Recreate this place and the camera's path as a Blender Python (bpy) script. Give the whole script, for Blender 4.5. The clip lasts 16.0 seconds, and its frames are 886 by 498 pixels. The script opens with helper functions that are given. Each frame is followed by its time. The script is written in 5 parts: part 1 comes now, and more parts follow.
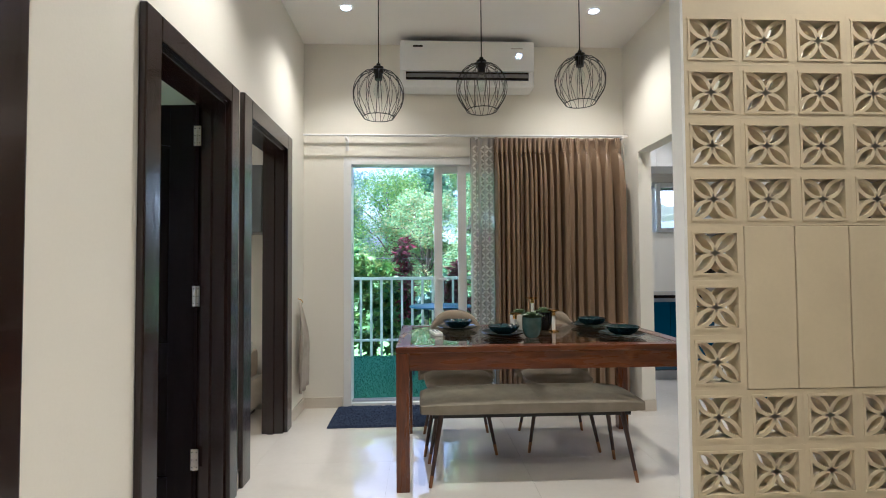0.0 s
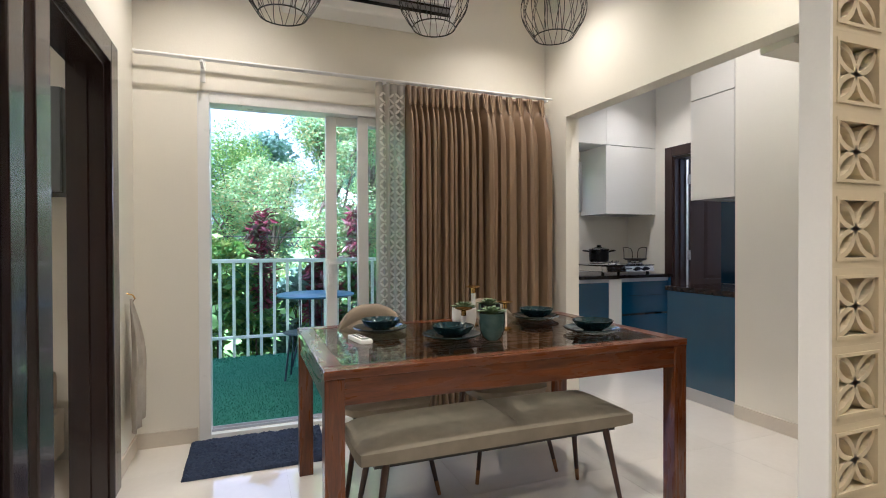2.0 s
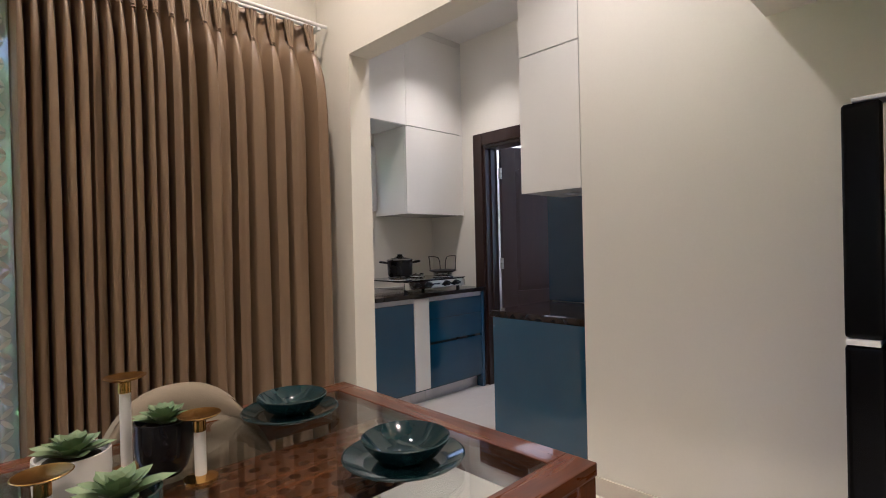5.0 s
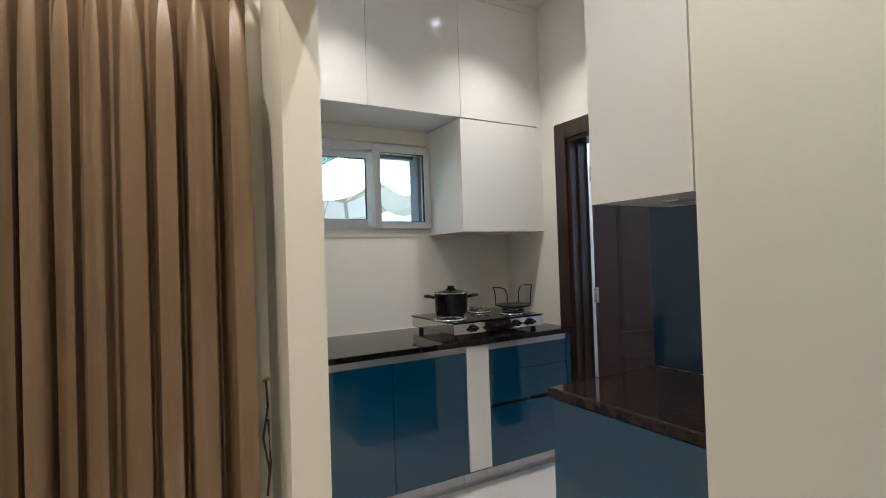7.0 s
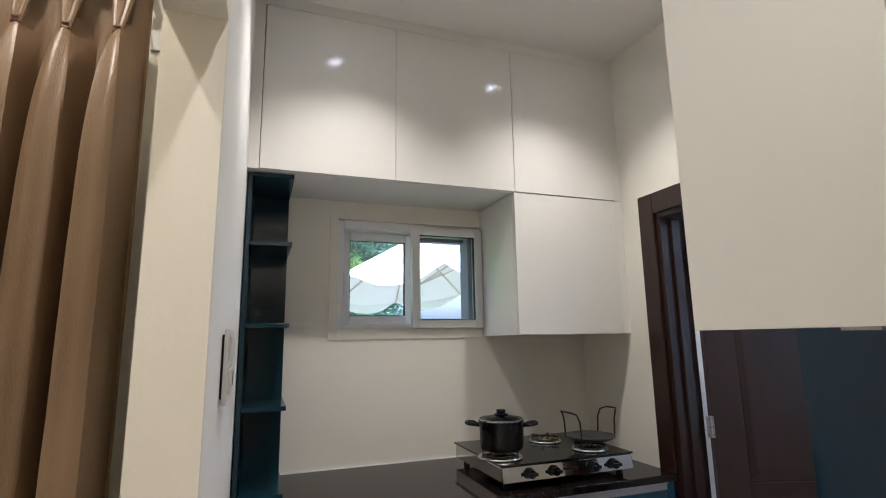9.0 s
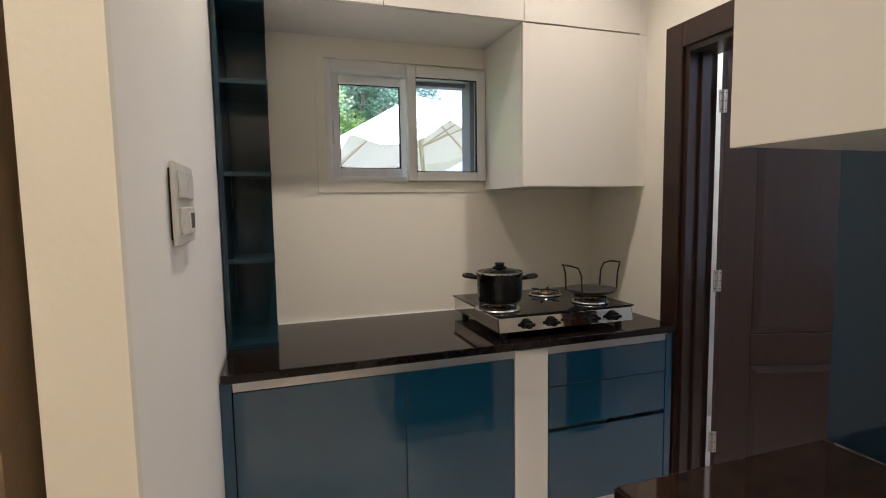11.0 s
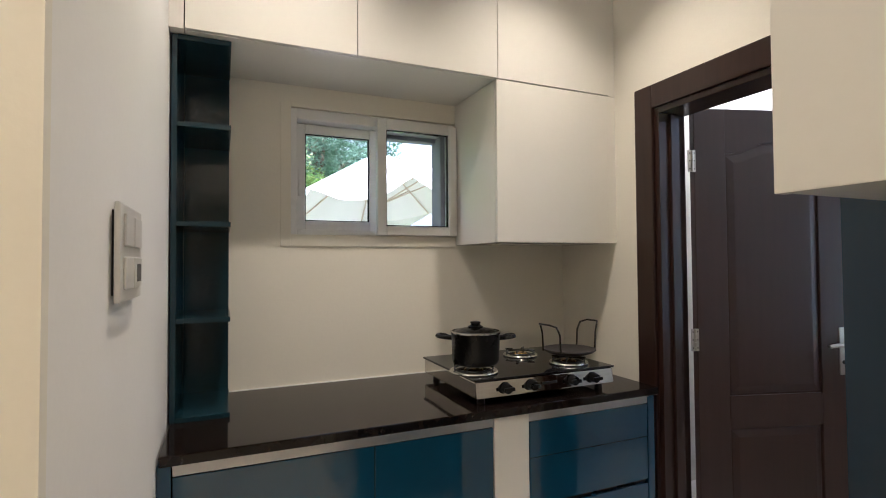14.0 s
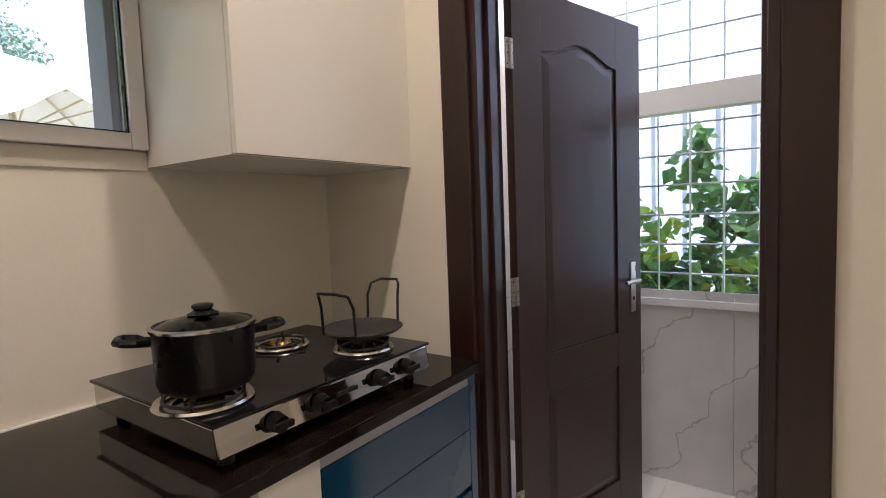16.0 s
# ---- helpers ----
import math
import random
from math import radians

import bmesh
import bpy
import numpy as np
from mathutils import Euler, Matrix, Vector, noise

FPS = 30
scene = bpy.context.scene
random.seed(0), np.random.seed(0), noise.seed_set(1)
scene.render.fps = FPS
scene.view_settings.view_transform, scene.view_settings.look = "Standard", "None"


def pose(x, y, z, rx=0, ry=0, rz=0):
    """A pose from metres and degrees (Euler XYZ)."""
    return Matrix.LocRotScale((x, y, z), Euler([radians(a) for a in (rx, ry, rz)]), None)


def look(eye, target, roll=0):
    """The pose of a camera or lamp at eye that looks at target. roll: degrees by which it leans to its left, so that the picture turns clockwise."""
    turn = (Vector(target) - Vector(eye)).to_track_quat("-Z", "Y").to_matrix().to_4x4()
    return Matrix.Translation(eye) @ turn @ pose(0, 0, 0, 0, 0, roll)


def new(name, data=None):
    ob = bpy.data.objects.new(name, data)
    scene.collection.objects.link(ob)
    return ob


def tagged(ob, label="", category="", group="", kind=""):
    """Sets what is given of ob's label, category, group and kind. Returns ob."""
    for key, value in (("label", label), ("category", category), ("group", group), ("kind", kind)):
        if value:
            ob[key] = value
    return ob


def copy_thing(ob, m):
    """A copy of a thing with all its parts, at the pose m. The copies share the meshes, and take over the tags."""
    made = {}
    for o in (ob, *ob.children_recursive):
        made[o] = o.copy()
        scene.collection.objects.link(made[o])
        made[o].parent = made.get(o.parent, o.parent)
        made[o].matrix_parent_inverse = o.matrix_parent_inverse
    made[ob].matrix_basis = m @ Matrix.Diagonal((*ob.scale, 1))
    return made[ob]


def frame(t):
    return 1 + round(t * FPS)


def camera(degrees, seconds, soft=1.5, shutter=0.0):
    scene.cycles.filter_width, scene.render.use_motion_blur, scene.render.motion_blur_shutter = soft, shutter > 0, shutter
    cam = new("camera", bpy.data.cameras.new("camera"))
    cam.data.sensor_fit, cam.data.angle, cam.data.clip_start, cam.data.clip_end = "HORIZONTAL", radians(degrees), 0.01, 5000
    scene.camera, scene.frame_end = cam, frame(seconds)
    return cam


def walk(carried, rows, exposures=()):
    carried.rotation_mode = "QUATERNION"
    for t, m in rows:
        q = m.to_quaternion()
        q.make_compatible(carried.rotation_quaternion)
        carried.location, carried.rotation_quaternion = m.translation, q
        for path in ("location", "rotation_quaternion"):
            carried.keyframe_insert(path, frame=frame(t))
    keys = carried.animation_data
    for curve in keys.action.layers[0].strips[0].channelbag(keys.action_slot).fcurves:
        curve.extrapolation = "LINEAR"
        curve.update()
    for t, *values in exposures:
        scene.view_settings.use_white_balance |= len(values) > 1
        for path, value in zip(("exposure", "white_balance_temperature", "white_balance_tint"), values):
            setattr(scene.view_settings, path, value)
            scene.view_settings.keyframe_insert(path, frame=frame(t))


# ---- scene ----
cam = camera(82.7, 16.0, soft=1.0)
PATH = [
    (0, (0.067, 0.086, 1.186), (0.158, 2.083, 1.253), -0.4),
    (0.5, (-0.042, 0.316, 1.179), (0.196, 2.302, 1.206), -0.1),
    (1, (-0.138, 0.55, 1.183), (0.242, 2.514, 1.188), 0.1),
    (1.5, (-0.268, 0.774, 1.191), (0.292, 2.694, 1.183), 0.1),
    (2, (-0.303, 1.028, 1.189), (0.42, 2.893, 1.172), -0.2),
    (2.5, (-0.299, 1.264, 1.191), (0.616, 3.042, 1.188), -0.8),
    (3, (-0.269, 1.495, 1.225), (0.867, 3.141, 1.202), -1.2),
    (3.5, (-0.11, 1.684, 1.227), (1.186, 3.206, 1.201), -1.6),
    (4, (0.081, 1.848, 1.239), (1.47, 3.287, 1.216), -1.2),
    (4.2, (0.175, 1.924, 1.234), (1.586, 3.341, 1.215), -1.1),
    (6.5, (1.316, 2.586, 1.301), (2.459, 4.227, 1.322), -2.0),
    (7, (1.538, 2.69, 1.357), (2.538, 4.422, 1.389), -1.9),
    (7.5, (1.667, 2.809, 1.393), (2.618, 4.567, 1.456), -1.5),
    (8, (1.785, 2.917, 1.435), (2.692, 4.693, 1.586), -0.8),
    (8.5, (1.911, 3.037, 1.471), (2.71, 4.849, 1.751), -0.8),
    (9, (2.054, 3.163, 1.507), (2.725, 5.015, 1.855), -0.9),
    (9.5, (2.135, 3.245, 1.508), (2.735, 5.136, 1.759), -0.6),
    (10, (2.185, 3.293, 1.475), (2.783, 5.201, 1.49), -0.6),
    (10.2, (2.183, 3.294, 1.464), (2.788, 5.199, 1.399), -0.6),
    (12.5, (2.169, 3.376, 1.425), (2.813, 5.257, 1.208), -1.0),
    (13, (2.162, 3.375, 1.432), (2.819, 5.263, 1.385), -0.9),
    (13.5, (2.15, 3.391, 1.45), (2.835, 5.269, 1.504), -0.9),
    (14, (2.149, 3.462, 1.427), (2.948, 5.295, 1.48), -0.4),
    (14.3, (2.149, 3.562, 1.421), (3.06, 5.343, 1.435), -0.4),
    (14.5, (2.171, 3.617, 1.41), (3.144, 5.365, 1.408), -0.5),
    (15, (2.25, 3.809, 1.378), (3.406, 5.441, 1.352), -0.6),
    (15.5, (2.413, 4.047, 1.366), (3.789, 5.496, 1.272), -1.1),
    (16, (2.537, 4.305, 1.356), (4.171, 5.448, 1.21), -2.1),
]
EXPOSURES = [(0, 2.05, 4550, 20), (0.6, 2.05, 4450, 20), (1.2, 2.1, 4500, 21), (2, 2.12, 4750, 23), (3, 2.0, 4850, 24), (4.2, 2.0, 4950, 30),
             (6.5, 2.15, 4850, 22), (7.5, 2.12, 4850, 20), (9.5, 2.08, 5000, 23), (12.5, 2.12, 5650, 25), (13.5, 2.1, 5550, 25),
             (14.1, 2.18, 5350, 22), (15, 2.42, 5600, 25), (16, 2.17, 5650, 29)]
walk(cam, [(t, look(eye, target, roll)) for t, eye, target, roll in PATH], EXPOSURES)

# ---- light ----
world = bpy.data.worlds.new("sky")
scene.world = world
world.use_nodes = True
wn = world.node_tree
sky = wn.nodes.new("ShaderNodeTexSky")
sky.sky_type = 'NISHITA'
sky.sun_disc = False
sky.sun_elevation = radians(51)
sky.sun_rotation = radians(225)
sky.air_density = 0.8
sky.dust_density = 5.0
haze = wn.nodes.new("ShaderNodeHueSaturation")
haze.inputs["Saturation"].default_value = 0.35
wn.links.new(sky.outputs[0], haze.inputs["Color"])
wn.links.new(haze.outputs[0], wn.nodes["Background"].inputs[0])
wn.nodes["Background"].inputs[1].default_value = 0.15
sun_data = bpy.data.lights.new("sun", 'SUN')
sun_data.energy, sun_data.angle, sun_data.color = 5.0, radians(3), (1.0, 0.97, 0.92)
sun = new("sun", sun_data)
sun.matrix_world = look((-8, -8, 14), (0, 0, 0))

WARM, KITCHEN_WARM = (1.0, 0.79, 0.455), (1.0, 0.83, 0.54)
CEIL = 3.10


def spot(x, y, watts, size=120, blend=0.95, colour=WARM, z=CEIL - 0.03):
    d = bpy.data.lights.new("downlight_beam", 'SPOT')
    d.energy, d.color, d.spot_size, d.spot_blend, d.shadow_soft_size = watts, colour, radians(size), blend, 0.025
    ob = new("downlight_beam", d)
    ob.location = (x, y, z)


DOWNLIGHTS = [(-0.47, 3.77), (1.385, 3.76), (-0.46, 2.30), (1.33, 2.30), (0.45, 0.6), (1.7, 1.35), (-0.46, 0.7),
              (2.395, 4.92), (3.39, 4.92), (2.26, 3.30), (-2.1, 3.5)]
for lx, ly in DOWNLIGHTS:
    if lx > 1.9:
        spot(lx, ly, 13 if ly < 4 else 16, 120 if ly < 4 else 106, 0.9, KITCHEN_WARM)
    else:
        spot(lx, ly, 18 if lx < -0.4 and ly < 1 else 20 if ly > 3.6 else 24)

# ---- materials ----
MATS = {}


def surf(name, a, b=None, rough=0.5, scale=8.0, bump=0.0, bscale=60.0, metal=0.0, coat=0.0, stretch=(1, 1, 1), rvar=0.08, spec=0.5):
    """A surface of two colours mixed by coarse and fine noise, with fine relief."""
    m = bpy.data.materials.new(name)
    m.use_nodes = True
    n, l = m.node_tree.nodes, m.node_tree.links
    p = n["Principled BSDF"]
    b = b or tuple(c * 0.92 for c in a)
    tc = n.new("ShaderNodeTexCoord")
    mp = n.new("ShaderNodeMapping")
    mp.inputs["Scale"].default_value = stretch
    l.new(tc.outputs["Object"], mp.inputs[0])
    n1 = n.new("ShaderNodeTexNoise")
    n1.inputs["Scale"].default_value, n1.inputs["Detail"].default_value = scale, 4
    n2 = n.new("ShaderNodeTexNoise")
    n2.inputs["Scale"].default_value, n2.inputs["Detail"].default_value = bscale, 3
    l.new(mp.outputs[0], n1.inputs[0])
    l.new(mp.outputs[0], n2.inputs[0])
    add = n.new("ShaderNodeMath")
    add.operation = 'MULTIPLY_ADD'
    add.inputs[1].default_value = 0.35
    l.new(n2.outputs[0], add.inputs[0])
    l.new(n1.outputs[0], add.inputs[2])
    ramp = n.new("ShaderNodeValToRGB")
    ramp.color_ramp.elements[0].position, ramp.color_ramp.elements[1].position = 0.45, 0.9
    ramp.color_ramp.elements[0].color, ramp.color_ramp.elements[1].color = (*a, 1), (*b, 1)
    l.new(add.outputs[0], ramp.inputs[0])
    l.new(ramp.outputs[0], p.inputs["Base Color"])
    rr = n.new("ShaderNodeMapRange")
    rr.inputs["To Min"].default_value, rr.inputs["To Max"].default_value = max(0.0, rough - rvar), min(1.0, rough + rvar)
    l.new(n1.outputs[0], rr.inputs[0])
    l.new(rr.outputs[0], p.inputs["Roughness"])
    p.inputs["Metallic"].default_value = metal
    p.inputs["Coat Weight"].default_value = coat
    p.inputs["Specular IOR Level"].default_value = spec
    if bump:
        bp = n.new("ShaderNodeBump")
        bp.inputs["Strength"].default_value, bp.inputs["Distance"].default_value = bump, 0.004
        l.new(n2.outputs[0], bp.inputs["Height"])
        l.new(bp.outputs[0], p.inputs["Normal"])
    MATS[name] = m
    return m


def glass(name, tint=(0.95, 0.98, 0.97), ior=1.45):
    """A clear pane that mirrors more towards grazing angles."""
    m = bpy.data.materials.new(name)
    m.use_nodes = True
    n, l = m.node_tree.nodes, m.node_tree.links
    n.remove(n["Principled BSDF"])
    tr = n.new("ShaderNodeBsdfTransparent")
    tr.inputs[0].default_value = (*tint, 1)
    gl = n.new("ShaderNodeBsdfGlossy")
    gl.inputs["Roughness"].default_value = 0.01
    lw = n.new("ShaderNodeLayerWeight")
    lw.inputs["Blend"].default_value = 0.5
    pw = n.new("ShaderNodeMath")
    pw.operation, pw.inputs[1].default_value = 'POWER', 5.0
    l.new(lw.outputs["Facing"], pw.inputs[0])
    f0 = ((ior - 1) / (ior + 1)) ** 2
    fr = n.new("ShaderNodeMath")
    fr.operation, fr.inputs[1].default_value, fr.inputs[2].default_value = 'MULTIPLY_ADD', 1 - f0, f0
    l.new(pw.outputs[0], fr.inputs[0])
    mx = n.new("ShaderNodeMixShader")
    l.new(fr.outputs[0], mx.inputs[0])
    l.new(tr.outputs[0], mx.inputs[1])
    l.new(gl.outputs[0], mx.inputs[2])
    l.new(mx.outputs[0], n["Material Output"].inputs[0])
    return m


def glow(name, col, strength):
    m = bpy.data.materials.new(name)
    m.use_nodes = True
    p = m.node_tree.nodes["Principled BSDF"]
    p.inputs["Emission Color"].default_value, p.inputs["Emission Strength"].default_value = (*col, 1), strength
    return m


paint = surf("wall_paint", (0.80, 0.767, 0.672), (0.765, 0.732, 0.637), 0.75, 1.3, 0.10, 90)
white_paint = surf("white_paint", (0.84, 0.83, 0.80), (0.80, 0.79, 0.76), 0.75, 1.3, 0.06, 90)
ceil_paint = surf("ceiling_paint", (0.82, 0.80, 0.76), (0.79, 0.77, 0.73), 0.8, 0.8, 0.05, 60)
cream = surf("cream_block_paint", (0.68, 0.585, 0.39), (0.63, 0.54, 0.36), 0.6, 5, 0.12, 70)
tile = surf("floor_tile", (0.76, 0.72, 0.64), (0.70, 0.66, 0.58), 0.045, 2.2, 0.0, 30, coat=0.6, rvar=0.02)
skirt = surf("skirting_tile", (0.66, 0.60, 0.50), (0.60, 0.54, 0.45), 0.2, 3)
dark_wood = surf("dark_wood", (0.012, 0.006, 0.005), (0.024, 0.011, 0.009), 0.22, 6, 0.03, 40, stretch=(6, 6, 0.5), coat=0.2, spec=0.5, rvar=0.03)
leaf_stain = surf("black_brown_stain", (0.005, 0.0028, 0.0025), (0.009, 0.005, 0.0045), 0.4, 5, 0.2, 60, stretch=(8, 8, 0.5), spec=0.12)
frame_stain = surf("brown_frame_stain", (0.020, 0.0085, 0.006), (0.030, 0.013, 0.009), 0.3, 6, 0.0, 40, stretch=(6, 6, 0.5), spec=0.5, rvar=0.02)
door_paint = surf("door_stain", (0.034, 0.0145, 0.0095), (0.041, 0.018, 0.012), 0.34, 5, 0.0, 60, stretch=(8, 8, 0.5), spec=0.6, rvar=0.02)
teak = surf("teak_wood", (0.165, 0.048, 0.011), (0.058, 0.016, 0.005), 0.28, 4, 0.05, 30, stretch=(1, 9, 9), coat=0.4, spec=0.4)
teak_y = surf("teak_wood_cross", (0.165, 0.048, 0.011), (0.058, 0.016, 0.005), 0.28, 4, 0.05, 30, stretch=(9, 1, 9), coat=0.4, spec=0.4)
teak_z = surf("teak_wood_upright", (0.165, 0.048, 0.011), (0.058, 0.016, 0.005), 0.28, 4, 0.05, 30, stretch=(9, 9, 1), coat=0.4, spec=0.4)
upvc = surf("white_upvc", (0.82, 0.82, 0.81), (0.79, 0.79, 0.78), 0.3, 4)
grey_alu = surf("aluminium", (0.55, 0.55, 0.56), (0.48, 0.48, 0.50), 0.32, 6, metal=0.9)
steel = surf("steel", (0.72, 0.70, 0.66), (0.62, 0.60, 0.56), 0.2, 12, metal=1.0)
nickel = surf("satin_nickel", (0.62, 0.57, 0.50), (0.5, 0.46, 0.40), 0.3, 12, metal=1.0)
brass = surf("brass", (0.75, 0.48, 0.14), (0.62, 0.38, 0.10), 0.18, 12, metal=1.0)
black_metal = surf("black_metal", (0.005, 0.005, 0.005), (0.008, 0.008, 0.008), 0.4, 10)
black_plastic = surf("black_plastic", (0.004, 0.004, 0.004), (0.007, 0.007, 0.007), 0.28, 10, spec=0.3)
black_gloss = surf("black_gloss", (0.006, 0.006, 0.007), (0.010, 0.010, 0.011), 0.05, 4, rvar=0.02, spec=0.3)
fridge_black = surf("black_fridge_lacquer", (0.0016, 0.0016, 0.0017), (0.0024, 0.0024, 0.0026), 0.22, 5, rvar=0.05, spec=0.12)
polished = surf("polished_steel", (0.60, 0.58, 0.55), (0.52, 0.50, 0.47), 0.05, 9, metal=1.0, rvar=0.02, stretch=(1, 8, 8))
granite = surf("black_granite", (0.004, 0.0035, 0.0035), (0.016, 0.010, 0.008), 0.06, 30, bscale=110, rvar=0.03, spec=0.3)
brown_granite = surf("brown_granite", (0.004, 0.0035, 0.0035), (0.034, 0.019, 0.012), 0.05, 26, bscale=110, rvar=0.02, spec=0.3)
blue_gloss = surf("blue_laminate", (0.006, 0.053, 0.108), (0.007, 0.058, 0.116), 0.05, 2, rvar=0.02, coat=0.7)
# blue laminate darkened to paint in the shadow below the wall cabinet
shaded_blue_gloss = surf("shaded_blue_laminate", (0.006, 0.026, 0.050), (0.007, 0.029, 0.055), 0.08, 2, rvar=0.02, coat=0.2)
blue_dark = surf("dark_blue_laminate", (0.008, 0.030, 0.042), (0.010, 0.034, 0.048), 0.16, 3, rvar=0.04)
white_gloss = surf("white_laminate", (0.80, 0.78, 0.72), (0.78, 0.76, 0.70), 0.10, 2, rvar=0.02, spec=0.3)
curtain_mat = surf("curtain_cloth", (0.245, 0.165, 0.094), (0.200, 0.134, 0.075), 0.40, 3, 0.25, 350, stretch=(1, 1, 0.3))
linen = surf("bench_linen", (0.235, 0.205, 0.150), (0.185, 0.160, 0.115), 0.9, 14, 0.5, 420)
chair_cloth = surf("chair_linen", (0.29, 0.235, 0.165), (0.235, 0.19, 0.13), 0.85, 10, 0.4, 300)
rug_mat = surf("navy_shag", (0.018, 0.028, 0.060), (0.035, 0.050, 0.095), 0.95, 25, 0.8, 260)
turf_mat = surf("turf", (0.020, 0.13, 0.075), (0.035, 0.17, 0.10), 0.95, 18, 0.9, 250)
ceramic = surf("teal_ceramic", (0.005, 0.017, 0.021), (0.009, 0.030, 0.035), 0.09, 10, coat=0.4, rvar=0.03)
white_ceramic = surf("white_ceramic", (0.72, 0.70, 0.66), (0.66, 0.64, 0.60), 0.35, 6)
succulent = surf("succulent_leaf", (0.11, 0.19, 0.085), (0.20, 0.26, 0.13), 0.5, 25)
cloth_grey = surf("grey_cloth", (0.46, 0.41, 0.34), (0.36, 0.32, 0.26), 0.95, 10, 0.5, 200)
white_plastic = surf("white_plastic", (0.80, 0.80, 0.78), (0.77, 0.77, 0.75), 0.3, 5)
ground_mat = surf("lawn", (0.10, 0.22, 0.045), (0.16, 0.28, 0.06), 0.95, 3, 0.5, 40)
blue_paint = surf("blue_table_paint", (0.05, 0.16, 0.27), (0.045, 0.14, 0.24), 0.35, 8)
canvas = surf("parasol_canvas", (0.85, 0.84, 0.80), (0.80, 0.79, 0.75), 0.9, 4, 0.1, 120)
rib_wood = surf("parasol_wood", (0.60, 0.50, 0.38), (0.52, 0.43, 0.32), 0.6, 6)
marble = surf("marble_tile", (0.62, 0.60, 0.57), (0.52, 0.50, 0.47), 0.18, 2.0, bscale=9)
# white sheet coloured bluish grey, its shade put into the base colour
fence_mat = surf("shaded_white_sheet", (0.26, 0.30, 0.36), (0.22, 0.26, 0.32), 0.6, 3)
bark = surf("bark", (0.10, 0.075, 0.05), (0.06, 0.045, 0.03), 0.9, 12, 0.6, 60)
clear = glass("clear_glass")
table_glass = glass("table_glass", (0.95, 0.97, 0.96), 2.1)


# ---- mesh helpers ----
def thing(name, label, category, at=(0, 0, 0), group="", kind=""):
    ob = new(name)
    ob.location = at
    ob.empty_display_size = 0.05
    return tagged(ob, label, category, group, kind)


def part(name, bm, material, parent=None, label="", bevel=0.0, smooth=False, at=None, rot=None, seg=2):
    if bevel:
        bmesh.ops.bevel(bm, geom=list(bm.edges), offset=bevel, segments=seg, profile=0.6, affect='EDGES', clamp_overlap=True)
    me = bpy.data.meshes.new(name)
    bm.to_mesh(me)
    bm.free()
    me.materials.append(material)
    if smooth:
        me.shade_smooth()
        me.set_sharp_from_angle(angle=radians(38))
    ob = new(name, me)
    if parent:
        ob.parent = parent
    if at:
        ob.location = at
    if rot:
        ob.rotation_euler = [radians(a) for a in rot]
    if label:
        ob["label"] = label
    return ob


def box(x0, x1, y0, y1, z0, z1, bm=None):
    bm = bm or bmesh.new()
    m = Matrix.LocRotScale(((x0 + x1) / 2, (y0 + y1) / 2, (z0 + z1) / 2), None, (abs(x1 - x0), abs(y1 - y0), abs(z1 - z0)))
    bmesh.ops.create_cube(bm, size=1, matrix=m)
    return bm


def cyl(p, q, r, r2=None, seg=12, bm=None):
    bm = bm or bmesh.new()
    p, q = Vector(p), Vector(q)
    d = q - p
    m = Matrix.Translation((p + q) / 2) @ d.to_track_quat('Z', 'Y').to_matrix().to_4x4()
    bmesh.ops.create_cone(bm, cap_ends=True, segments=seg, radius1=r, radius2=r if r2 is None else r2, depth=d.length, matrix=m)
    return bm


def lathe(profile, seg=24, bm=None, c=(0, 0, 0)):
    """Turns a profile of (radius, height) about the upright axis at c."""
    bm = bm or bmesh.new()
    rings = []
    for r, z in profile:
        if r < 1e-5:
            rings.append([bm.verts.new((c[0], c[1], c[2] + z))])
        else:
            rings.append([bm.verts.new((c[0] + r * math.cos(2 * math.pi * i / seg), c[1] + r * math.sin(2 * math.pi * i / seg), c[2] + z)) for i in range(seg)])
    for a, b in zip(rings, rings[1:]):
        for i in range(seg):
            j = (i + 1) % seg
            if len(a) == 1 and len(b) > 1:
                bm.faces.new((a[0], b[j], b[i]))
            elif len(b) == 1 and len(a) > 1:
                bm.faces.new((a[i], a[j], b[0]))
            elif len(a) > 1:
                bm.faces.new((a[i], a[j], b[j], b[i]))
    return bm


def tube(points, r, seg=6, bm=None, closed=False):
    """A round bar through points."""
    bm = bm or bmesh.new()
    pts = [Vector(p) for p in points]
    n = len(pts)
    rings, up = [], Vector((0, 0, 1))
    for i, p in enumerate(pts):
        a = pts[i - 1] if (i or closed) else p
        b = pts[(i + 1) % n] if (i < n - 1 or closed) else p
        d = (b - a).normalized()
        s = d.cross(up)
        if s.length < 1e-3:
            s = d.cross(Vector((1, 0, 0)))
        s.normalize()
        u = s.cross(d)
        rings.append([bm.verts.new(p + r * (s * math.cos(2 * math.pi * k / seg) + u * math.sin(2 * math.pi * k / seg))) for k in range(seg)])
    for i in range(n if closed else n - 1):
        a, b = rings[i], rings[(i + 1) % n]
        for k in range(seg):
            bm.faces.new((a[k], a[(k + 1) % seg], b[(k + 1) % seg], b[k]))
    if not closed:
        bm.faces.new(rings[0][::-1])
        bm.faces.new(rings[-1])
    return bm


def structure(name, bm, material, label="", **kw):
    return tagged(part(name, bm, material, **kw), label, "", "", "structure")


